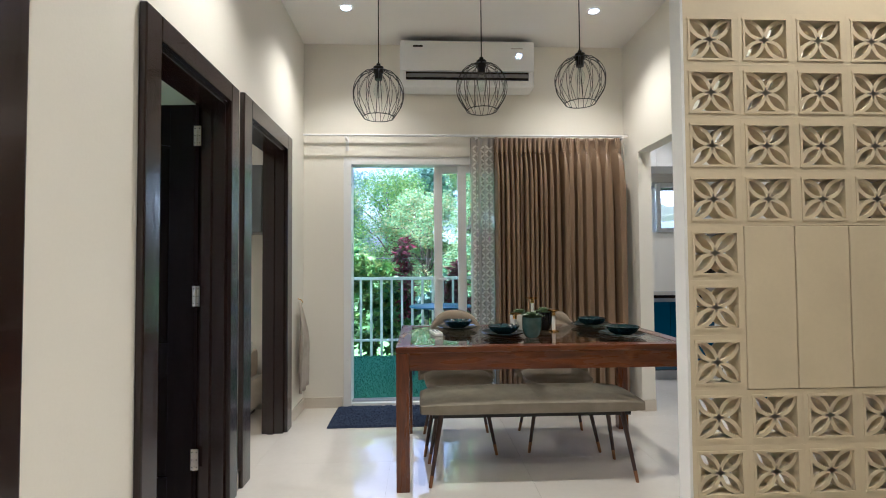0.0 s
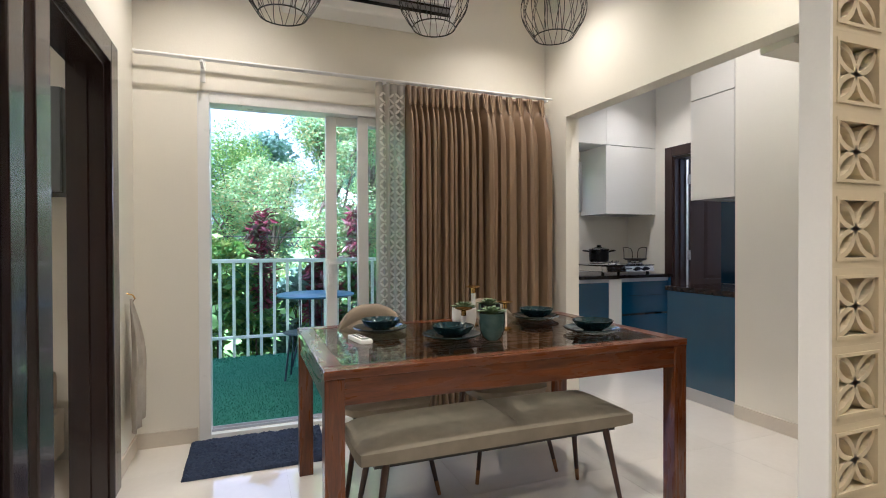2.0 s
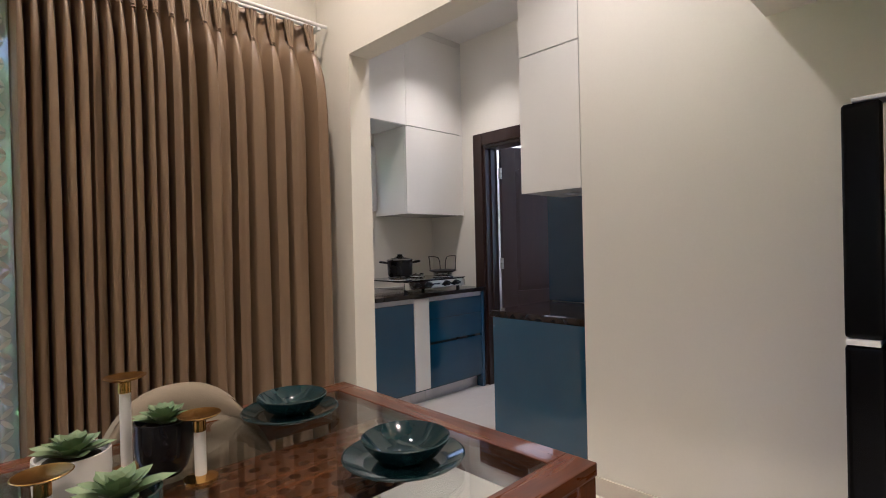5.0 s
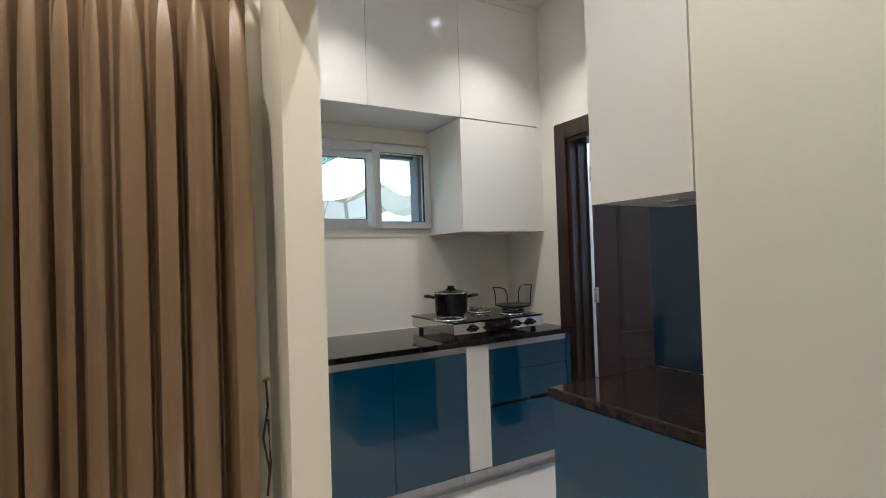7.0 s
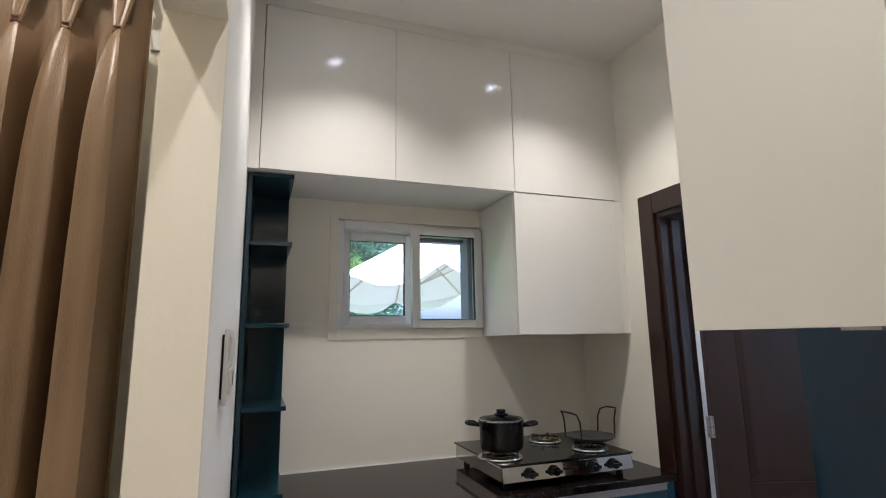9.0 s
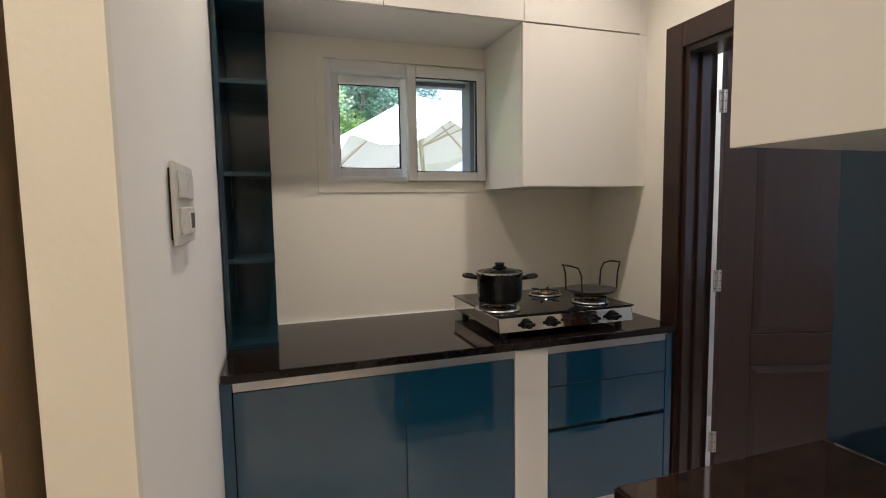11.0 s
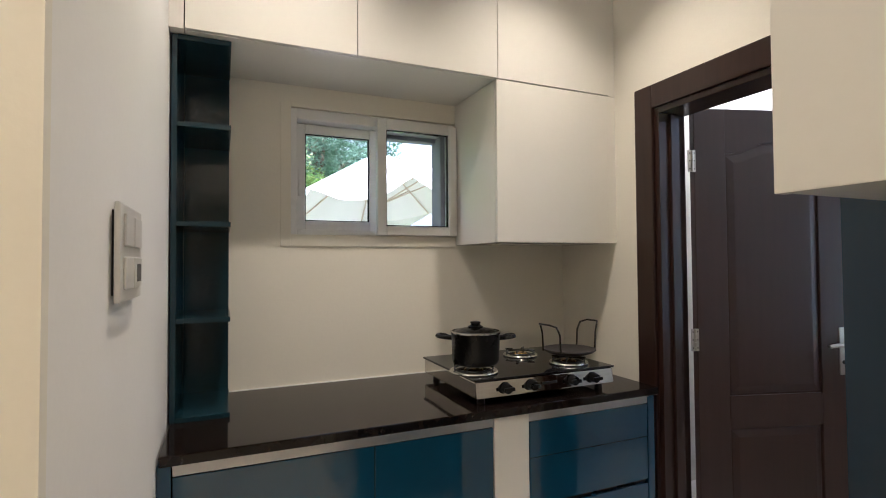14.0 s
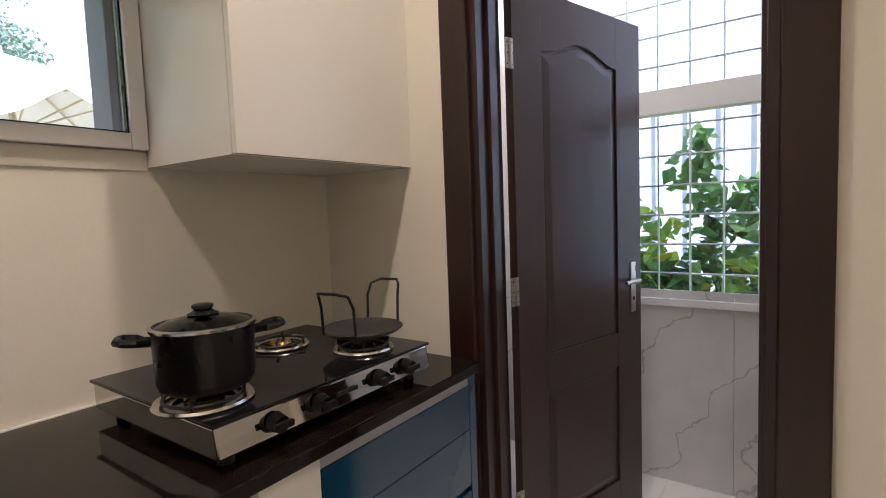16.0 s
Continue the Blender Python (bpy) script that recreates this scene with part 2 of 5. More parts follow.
def wall_with_holes(axis, c0, c1, a0, a1, z0, z1, holes):
    """A wall across [c0, c1] in thickness, along [a0, a1]; holes of (from, to, sill, head) go through it."""
    bm = bmesh.new()

    def add(p, q, s, t):
        if q - p < 1e-4 or t - s < 1e-4:
            return
        if axis == 'x':
            box(c0, c1, p, q, s, t, bm)
        else:
            box(p, q, c0, c1, s, t, bm)
    cur = a0
    for h0, h1, s, t in sorted(holes):
        add(cur, h0, z0, z1)
        add(h0, h1, z0, s)
        add(h0, h1, t, z1)
        cur = h1
    add(cur, a1, z0, z1)
    return bm


# ---- plan ----
LEFT, BACK, HEAD_X0, HEAD_X1 = -0.92, 4.40, 1.86, 1.971
KW, KE, KB = 1.971, 3.943, 5.85
NICHE = 2.81
BREEZE_Y0, BREEZE_Y1 = 1.822, 1.892

structure("floor_slab", box(-3.8, 5.3, -3.4, 4.6, -0.15, -0.011), skirt, "grey cement bed under the floor tiles")
structure("floor_kitchen_slab", box(HEAD_X0, 5.3, 4.6, 6.05, -0.15, -0.011), skirt, "grey cement bed under the floor tiles")
structure("ceiling", box(-3.8, KE + 0.15, -3.4, 6.05, CEIL, CEIL + 0.2), ceil_paint, "plain white painted ceiling")
structure("wall_west", wall_with_holes('x', LEFT - 0.14, LEFT, -3.2, BACK, 0, CEIL,
          [(0.42, 1.25, 0, 2.033), (1.985, 2.685, 0, 2.033), (2.997, 3.78, 0, 2.043)]), paint, "cream painted plaster wall with dark door frames")
structure("wall_north", wall_with_holes('y', BACK, BACK + 0.2, -3.6, HEAD_X0, 0, CEIL, [(-0.583, 1.70, 0, 2.124)]), paint, "cream painted wall round the balcony door")
structure("wall_end", box(HEAD_X0, KW, 4.125, 4.15, 0, CEIL), paint, "cream painted wall end beside the kitchen")
structure("wall_end_side", box(HEAD_X0, HEAD_X0 + 0.04, 4.15, KB + 0.2, 0, CEIL), paint, "cream painted wall end beside the kitchen")
structure("wall_kitchen_west", box(HEAD_X0 + 0.04, KW, 4.15, KB + 0.2, 0, CEIL), white_paint, "white painted kitchen side wall")
structure("header_beam", box(HEAD_X0, HEAD_X1, BREEZE_Y1, 4.125, 2.115, CEIL), paint, "cream painted beam over the kitchen opening")
structure("cross_beam", box(HEAD_X1, NICHE, 2.56, 2.72, 2.085, CEIL), paint, "cream painted beam over the refrigerator")
structure("wall_kitchen_north", wall_with_holes('y', KB, KB + 0.2, KW, 5.3, 0, CEIL, [(2.43, 3.262, 1.56, 2.15)]), paint, "cream painted kitchen wall behind the hob")
structure("wall_kitchen_east", wall_with_holes('x', KE, KE + 0.15, 4.135, KB, 0, CEIL, [(4.335, 5.157, 0, 2.118)]), paint, "cream painted wall round the kitchen door")
structure("wall_niche", box(NICHE, 3.442, 1.2, 3.52, 0, CEIL), paint, "plain cream wall beside the refrigerator")
structure("wall_niche_back", box(3.442, KE + 0.15, 1.2, 4.135, 0, CEIL), paint, "cream painted wall behind the side counter")
structure("wall_south", box(-3.8, 5.3, -3.4, -3.2, 0, CEIL), paint, "plain cream wall")
structure("wall_living_east", box(3.2, 3.4, -3.2, 1.2, 0, CEIL), paint, "plain cream wall")
structure("wall_far_west", wall_with_holes('x', -3.8, -3.6, -3.2, BACK + 0.2, 0, CEIL, [(1.7, 2.5, 1.0, 2.2)]), paint, "plain cream bedroom wall with a window opening")
structure("wall_bedroom", box(-3.6, LEFT - 0.14, 2.80, 2.88, 0, CEIL), paint, "plain cream wall between the bedrooms")
structure("wall_bath", box(-3.6, LEFT - 0.14, 1.40, 1.48, 0, CEIL), paint, "plain cream wall between the bedrooms")

# ---- utility room beyond the kitchen door ----
UX = 5.12
structure("wall_utility_south", box(KE + 0.15, 5.3, 3.7, 3.85, 0, CEIL), paint, "cream painted utility wall")
structure("wall_utility_east", wall_with_holes('x', UX, UX + 0.18, 3.85, KB, 0, CEIL, [(3.95, 5.25, 0.87, 2.75)]), paint, "cream painted wall under the utility window")
# unseen walls above ceiling height, added to keep direct sun off the utility window
structure("sun_block_east", box(KE, KE + 0.15, 1.2, 6.05, CEIL + 0.2, 4.1), paint, "plain cream unseen wall added to block the sun")
structure("sun_block_south", box(KE + 0.15, 5.3, 3.7, 3.85, CEIL, 4.1), paint, "plain cream unseen wall added to block the sun")
ut = thing("wall_tiles", "grey veined marble-look wall tiles under the utility window", "tiles", kind="structure")


def veined(name):
    m = MATS["marble_tile"].copy()
    m.name = name
    n, l = m.node_tree.nodes, m.node_tree.links
    p = n["Principled BSDF"]
    tc = n.new("ShaderNodeTexCoord")
    warp = n.new("ShaderNodeTexNoise")
    warp.inputs["Scale"].default_value, warp.inputs["Detail"].default_value = 2.2, 6
    l.new(tc.outputs["Object"], warp.inputs[0])
    vor = n.new("ShaderNodeTexWave")
    vor.inputs["Scale"].default_value, vor.inputs["Distortion"].default_value = 1.3, 7.0
    vor.inputs["Detail"].default_value, vor.inputs["Detail Scale"].default_value = 6, 2.2
    vor.bands_direction = 'DIAGONAL'
    l.new(tc.outputs["Object"], vor.inputs[0])
    ramp = n.new("ShaderNodeValToRGB")
    ramp.color_ramp.elements[0].position, ramp.color_ramp.elements[1].position = 0.0, 0.006
    ramp.color_ramp.elements[0].color, ramp.color_ramp.elements[1].color = (0.50, 0.45, 0.41, 1), (0.72, 0.70, 0.67, 1)
    l.new(vor.outputs[1], ramp.inputs[0])
    ramp2 = n.new("ShaderNodeValToRGB")
    ramp2.color_ramp.elements[0].position, ramp2.color_ramp.elements[1].position = 0.35, 0.65
    ramp2.color_ramp.elements[0].color, ramp2.color_ramp.elements[1].color = (0.8, 0.8, 0.8, 1), (1, 1, 1, 1)
    l.new(warp.outputs[0], ramp2.inputs[0])
    mx = n.new("ShaderNodeMix")
    mx.data_type, mx.blend_type = 'RGBA', 'MULTIPLY'
    mx.inputs[0].default_value = 1.0
    l.new(ramp.outputs[0], mx.inputs[6])
    l.new(ramp2.outputs[0], mx.inputs[7])
    l.new(mx.outputs[2], p.inputs["Base Color"])
    return m


vein = veined("veined_tile")
for i in range(3):
    y0 = 3.86 + i * 0.66
    part("tile", box(UX - 0.012, UX, y0 + 0.001, min(y0 + 0.659, KB), 0, 0.945), vein, ut)
w = thing("window_2", "white framed utility window with an outer steel grille", "window", kind="structure")
part("window_sill", box(UX - 0.03, UX + 0.18, 3.95, 5.25, 0.87, 0.905), upvc, w, "broad white sill", 0.004)
part("transom", box(UX + 0.02, UX + 0.10, 3.95, 5.25, 1.785, 1.90), paint, w, "cream transom bar", 0.004)
part("window_frame", box(UX + 0.02, UX + 0.10, 5.19, 5.25, 0.905, 2.75), upvc, w, "", 0.004)
part("window_frame", box(UX + 0.02, UX + 0.10, 3.95, 4.01, 0.905, 2.75), upvc, w, "", 0.004)
pane = part("pane", box(UX + 0.055, UX + 0.06, 4.01, 5.19, 0.905, 2.72), clear, w)
pane.visible_shadow = False
grille = bmesh.new()
for i in range(8):
    y = 4.141 + i * 0.146
    cyl((UX + 0.15, y, 0.905), (UX + 0.15, y, 2.75), 0.005, seg=6, bm=grille)
for i in range(12):
    z = 1.005 + i * 0.148
    cyl((UX + 0.16, 3.95, z), (UX + 0.16, 5.25, z), 0.005, seg=6, bm=grille)
part("grille", grille, grey_alu, w, "thin square steel grille")

# ---- skirting ----
SK = 0.09
for k, b in enumerate([(LEFT, LEFT + 0.012, 3.91, BACK), (LEFT, LEFT + 0.012, 2.79, 2.86), (LEFT, LEFT + 0.012, 1.36, 1.873),
                       (LEFT + 0.012, -0.59, BACK - 0.012, BACK), (NICHE - 0.012, NICHE, 1.95, 3.52), (HEAD_X0 - 0.012, HEAD_X0, 4.125, BACK), (HEAD_X0 - 0.012, KW, 4.113, 4.125)]):
    structure("baseboard", box(b[0], b[1], b[2], b[3], 0, SK), skirt, "beige tile skirting along the wall", bevel=0.002)

# ---- dark wooden door frames on the long wall ----


def door_frame(name, y0, y1, in0, in1, top, head, label):
    t = thing(name, label, "door", (LEFT, 0, 0), kind="structure")
    f, b = 0.03, -0.145
    for a, c in ((y0, in0), (in1, y1)):
        part("casing", box(0.001, f, a, c, 0, top), dark_wood, t, "", 0.006)
    part("casing", box(0.001, f, in0, in1, head, top), dark_wood, t, "", 0.006)
    for a, c in ((in0 - 0.001, in0 + 0.022), (in1 - 0.022, in1 + 0.001)):
        part("jamb", box(b, 0.004, a, c, 0, head), dark_wood, t, "", 0.002)
    part("lintel", box(b, 0.004, in0 + 0.022, in1 - 0.022, head - 0.022, head + 0.001), dark_wood, t, "", 0.002)
    for a, c in ((in0 + 0.022, in0 + 0.038), (in1 - 0.038, in1 - 0.022)):
        part("door_stop", box(b + 0.04, b + 0.085, a, c, 0, head - 0.022), dark_wood, t, "", 0.002)
    return t


def hinge(parent, at, rot=(0, 0, 0)):
    h = part("hinge", box(-0.018, 0.018, -0.002, 0.002, -0.05, 0.05), nickel, parent, "satin steel hinge", at=at, rot=rot)
    k = bmesh.new()
    for i in range(5):
        cyl((0, -0.004, -0.049 + i * 0.0197), (0, -0.004, -0.031 + i * 0.0197), 0.0065, seg=8, bm=k)
    part("knuckle", k, nickel, h)
    s = bmesh.new()
    for z in (-0.036, 0, 0.036):
        for x in (-0.011, 0.011):
            cyl((x, -0.0022, z), (x, -0.0034, z), 0.003, seg=6, bm=s)
    part("screws", s, black_metal, h)


def panel_leaf(parent, width, height, material, front=True, back=True):
    """Moulded two-panel door leaf with an arched upper panel; the hinge edge is at x = 0."""
    part("core", box(0.004, width - 0.004, -0.008, 0.008, 0.012, height - 0.004), material, parent)
    sx = width / 0.80
    x0, x1 = 0.153 * sx, 0.622 * sx
    za, zb, zc, zd, arch = 0.16, 0.667, 0.812, height - 0.207, 0.055
    for a, c in ((0.0, x0), (x1, width)):
        part("stile", box(a, c, -0.0175, 0.0175, 0.008, height), material, parent, "", 0.0015)
    for a, c in ((0.008, za), (zb, zc)):
        part("rail", box(x0 + 0.0003, x1 - 0.0003, -0.0174, 0.0174, a, c), material, parent, "", 0.0015)
    curve = [(x1 + (x0 - x1) * i / 16, zd + arch * (0.5 - 0.5 * math.cos(2 * math.pi * i / 16))) for i in range(17)]
    rail = bmesh.new()
    sides = [[rail.verts.new((x, y, z)) for x, z in [(x0 + 0.0003, height)] + curve[::-1] + [(x1 - 0.0003, height)]] for y in (-0.0174, 0.0174)]
    n = len(sides[0])
    rail.faces.new(sides[0])
    rail.faces.new(sides[1][::-1])
    for i in range(n):
        j = (i + 1) % n
        rail.faces.new((sides[0][i], sides[1][i], sides[1][j], sides[0][j]))
    bmesh.ops.recalc_face_normals(rail, faces=rail.faces)
    part("rail", rail, material, parent, "arched top rail")
    for side in ((-1,) if front else ()) + ((1,) if back else ()):
        for z0, z1, top in ((zc, zd, curve[1:-1]), (za, zb, [])):
            outline = [(x0, z0), (x1, z0), (x1, z1)] + top + [(x0, z1)]
            n = len(outline)
            cx, cz = (x0 + x1) / 2, (z0 + z1) / 2
            bm = bmesh.new()
            rings = []
            for inset, d in ((0.0, 0.0082), (0.009, 0.0082), (0.012, 0.0100), (0.040, 0.0165), (0.044, 0.0168)):
                fx, fz = 1 - inset / ((x1 - x0) / 2), 1 - inset / ((z1 - z0) / 2)
                rings.append([bm.verts.new((cx + (x - cx) * fx, side * d, cz + (z - cz) * fz)) for x, z in outline])
            for a, b in zip(rings, rings[1:]):
                for i in range(n):
                    j = (i + 1) % n
                    bm.faces.new((a[i], a[j], b[j], b[i]) if side < 0 else (a[j], a[i], b[i], b[j]))
            bm.faces.new(rings[-1] if side < 0 else rings[-1][::-1])
            part("panel", bm, material, parent, "raised moulded panel")


def lever(parent, x, z, side):
    h = part("door_handle", box(x - 0.019, x + 0.019, side * 0.0176, side * 0.024, z - 0.11, z + 0.11), nickel, parent, "satin nickel lever on a long plate", 0.003)
    part("lever", tube([(x, side * 0.024, z + 0.03), (x, side * 0.055, z + 0.03), (x - 0.02, side * 0.06, z + 0.03), (x - 0.06, side * 0.058, z + 0.034), (x - 0.105, side * 0.056, z + 0.028)], 0.009, 8), nickel, h, smooth=True)
    part("keyhole", cyl((x, side * 0.024, z - 0.05), (x, side * 0.0255, z - 0.05), 0.009), black_metal, h)


d0 = door_frame("door_1", 0.32, 1.352, 0.42, 1.25, 2.13, 2.033, "dark stained wooden frame with a closed door")
part("leaf", box(-0.10, -0.062, 0.45, 1.22, 0.005, 2.0), door_paint, d0, "dark brown closed door leaf", 0.002)
d1 = door_frame("door_2", 1.878, 2.79, 1.985, 2.685, 2.13, 2.033, "dark stained wooden frame with its door open inwards")
leaf1 = thing("bedroom_door", "dark brown moulded door standing open into the room", "door", (LEFT - 0.128, 2.645, 0))
leaf1.rotation_euler = (0, 0, radians(176))
panel_leaf(leaf1, 0.66, 2.0, leaf_stain)
lever(leaf1, 0.59, 0.95, 1)
for z in (0.25, 1.045, 1.842):
    hinge(leaf1, (-0.012, 0.019, z), (0, 0, 180))
d2 = door_frame("door_3", 2.87, 3.905, 2.997, 3.78, 2.15, 2.043, "dark stained wooden frame of an open bedroom doorway")

# bedroom seen through the open doorway
bed = thing("bed", "low bed with white bedding on a pale base", "bed", (-2.2, 4.0, 0))
part("base", box(-0.95, 0.95, -0.42, 0.36, 0.06, 0.30), surf("bed_base", (0.55, 0.50, 0.42), None, 0.5), bed, "pale wooden base", 0.01)
part("mattress", box(-0.93, 0.93, -0.41, 0.35, 0.302, 0.52), surf("beige_blanket", (0.42, 0.35, 0.27), None, 0.9, 8, 0.3), bed, "beige covered mattress", 0.04)
part("quilt", box(-0.9, 0.94, -0.43, 0.2, 0.50, 0.60), surf("white_bedding", (0.78, 0.77, 0.74), None, 0.9, 6, 0.4, 20), bed, "crumpled white quilt", 0.035)
part("plinth", box(-0.9, 0.9, -0.36, 0.34, 0, 0.06), black_metal, bed)
wc = thing("wall_cabinet", "grey bedroom wall cabinet with flat doors", "cabinet", (-2.2, 4.25, 1.46))
part("body", box(-1.0, 1.02, -0.12, 0.15, 0, 0.54), surf("grey_laminate", (0.10, 0.11, 0.11), None, 0.4), wc, "", 0.003)
for x in (-1.0, -0.32, 0.35):
    part("door", box(x + 0.004, x + 0.665, -0.14, -0.121, 0.004, 0.536), MATS["grey_laminate"], wc, "", 0.002)

# ---- balcony door ----
sd = thing("door_4", "white sliding balcony door standing half open", "door", (0, BACK, 0), kind="structure")
part("frame", box(-0.583, -0.517, -0.004, 0.15, 0, 2.124), upvc, sd, "", 0.004)
part("frame", box(1.64, 1.70, -0.004, 0.15, 0, 2.124), upvc, sd, "", 0.004)
part("frame_head", box(-0.517, 1.64, -0.004, 0.15, 2.058, 2.124), upvc, sd, "", 0.004)
part("sill", box(-0.517, 1.64, -0.004, 0.15, 0, 0.035), upvc, sd, "white track sill", 0.004)
for y in (0.045, 0.10):
    part("track", box(-0.517, 1.64, y - 0.004, y + 0.004, 0.035, 0.05), grey_alu, sd)
for x0, x1, yc, handle in ((0.19, 1.02, 0.10, True), (0.396, 1.60, 0.045, False)):
    s = part("sash", box(x0, x0 + 0.072, yc - 0.02, yc + 0.02, 0.045, 2.058), upvc, sd, "", 0.004)
    part("stile", box(x1 - 0.07, x1, yc - 0.02, yc + 0.02, 0.045, 2.058), upvc, s, "", 0.004)
    part("rail", box(x0 + 0.072, x1 - 0.07, yc - 0.02, yc + 0.02, 2.0, 2.058), upvc, s, "", 0.004)
    part("rail", box(x0 + 0.072, x1 - 0.07, yc - 0.02, yc + 0.02, 0.045, 0.115), upvc, s, "", 0.004)
    pn = part("pane", box(x0 + 0.072, x1 - 0.07, yc - 0.003, yc + 0.003, 0.115, 2.0), clear, s)
    pn.visible_shadow = False
    if handle:
        part("handle", box(x0 + 0.012, x0 + 0.04, yc - 0.032, yc - 0.0205, 0.92, 1.09), upvc, s, "white pull handle", 0.004)
        part("lever", box(x0 + 0.018, x0 + 0.11, yc - 0.045, yc - 0.0325, 1.06, 1.078), upvc, s, "", 0.003)

# ---- curtains ----
rod = thing("curtain_rod", "thin cream double curtain rod on wall brackets", "curtain rod", (0, BACK, 2.285))
for y, z in ((-0.11, 0.0), (-0.05, 0.012)):
    part("rod", cyl((LEFT + 0.02, y, z), (HEAD_X0 - 0.01, y, z), 0.0085, seg=10), upvc, rod, "", smooth=True)
for x in (-0.55, 0.55, 1.80):
    part("bracket", box(x - 0.008, x + 0.008, -0.125, 0, -0.028, -0.012), upvc, rod, "", 0.002)
    part("bracket_plate", box(x - 0.014, x + 0.014, -0.008, 0, -0.11, 0.02), upvc, rod, "", 0.002)


def drape(name, x0, x1, folds, material, label, y, depth, seed, ztop=2.27, zbot=0.02, nz=34, pinch=True, flare=0.11, power=0.5, grow=0.0, seam=None):
    """Hanging cloth in upright folds; grow widens them from x0 to x1, seam puckers a strip at that x."""
    rnd = random.Random(seed)
    t = thing(name, label, "curtain", ((x0 + x1) / 2, y, zbot))
    share = [(1 + grow * i / max(1, folds - 1)) * rnd.uniform(0.78, 1.22) for i in range(folds)]
    w = [(x1 - x0) * q / sum(share) for q in share]
    centres = [x0 + sum(w[:i]) + w[i] / 2 for i in range(folds)]
    amps = [rnd.uniform(0.6, 1.3) for _ in range(folds)]
    lean = [rnd.uniform(-0.28, 0.28) * q for q in w]
    skew = [rnd.uniform(-0.45, 0.45) for _ in range(folds)]
    valley = [rnd.uniform(0.04, 0.24) for _ in range(folds)]
    per, high = 24, ztop - zbot
    waist = high - 0.125
    bm = bmesh.new()
    rows = []
    for k in range(nz + 1):
        v = (k / nz) ** 0.6
        z = high * v
        top = max(0.0, (z - waist) / (high - waist))
        low = 1 - math.exp(-max(0.0, waist - z) / 0.11)
        row = []
        for i in range(folds):
            c = centres[i] + lean[i] * (1 - v)
            lo = (centres[i - 1] + lean[i - 1] * (1 - v) + c) / 2 if i else x0
            hi = (centres[i + 1] + lean[i + 1] * (1 - v) + c) / 2 if i < folds - 1 else x1
            for j in range(per + (1 if i == folds - 1 else 0)):
                u = j / per
                s = (0.5 - 0.5 * math.cos(2 * math.pi * u)) ** power
                if pinch:
                    e = min(1.0, max(0.0, (1 - abs(2 * u - 1) - valley[i]) / 0.30))
                    s = e * e * (3 - 2 * e) * (0.84 + 0.16 * math.sin(math.pi * u))
                x = lo + (hi - lo) * u + skew[i] * (hi - lo) * 0.16 * s
                yy = -depth * amps[i] * s
                if pinch:
                    x -= (hi - lo) * flare * math.sin(2 * math.pi * u) * low
                    gather = 0.90 - 0.72 * top if z > waist else 0.90 * (1 - low)
                    x += (c - x) * gather * s
                    yy *= max(0.10, 0.42 - 1.3 * top) if z > waist else 0.42 + 0.58 * low
                else:
                    x -= (hi - lo) * flare * math.sin(2 * math.pi * u)
                yy += 0.011 * noise.noise(Vector((x * 34, z * 0.55, seed + 9))) * (1 - top) + 0.006 * noise.noise(Vector((x * 11, z * 1.7, seed))) + 0.0025 * noise.noise(Vector((x * 30, z * 9, seed + 5)))
                if seam and abs(x - seam) < 0.02:
                    yy += 0.007 * noise.noise(Vector((x * 12, z * 19, seed + 2)))
                row.append(bm.verts.new((x - (x0 + x1) / 2, yy, z)))
        rows.append(row)
    for a, b in zip(rows, rows[1:]):
        for i in range(len(a) - 1):
            bm.faces.new((a[i], a[i + 1], b[i + 1], b[i]))
    ob = part("cloth", bm, material, t, smooth=True)
    sol = ob.modifiers.new("thickness", 'SOLIDIFY')
    sol.thickness = 0.002
    if pinch:
        for i in range(folds):
            px, py = centres[i] - (x0 + x1) / 2, -0.42 * depth * amps[i]
            spread = min(0.017, 0.24 * w[i])
            fan = bmesh.new()
            for k in (-1, 0, 1):
                cyl((px + k * 0.004, py - 0.002, waist - 0.015), (px + k * spread, py * 0.55 - (0.006 if k == 0 else 0), high - 0.003), 0.0055, 0.0085, 8, fan)
            part("pleat", fan, material, t, "pinched triple pleat", smooth=True)
            part("stitch", cyl((px - 0.006, py - 0.007, waist - 0.004), (px + 0.006, py - 0.007, waist - 0.004), 0.004, seg=6), material, t)
            part("hook", tube([(centres[i] - (x0 + x1) / 2, 0.0, high - 0.035), (centres[i] - (x0 + x1) / 2, 0.012, high - 0.005), (centres[i] - (x0 + x1) / 2, 0.018, high + 0.004)], 0.002, 5), steel, t)
    return t


drape("curtain", 0.70, 1.10, 10, curtain_mat, "heavy brown pinch-pleated curtain hanging from the rod", BACK - 0.075, 0.105, 3, flare=0.03, nz=60)
drape("curtain", 1.095, 1.80, 10, curtain_mat, "heavy brown pinch-pleated curtain drawn beside the wall end", BACK - 0.075, 0.120, 8, flare=0.03, grow=0.9, seam=1.395, nz=60)

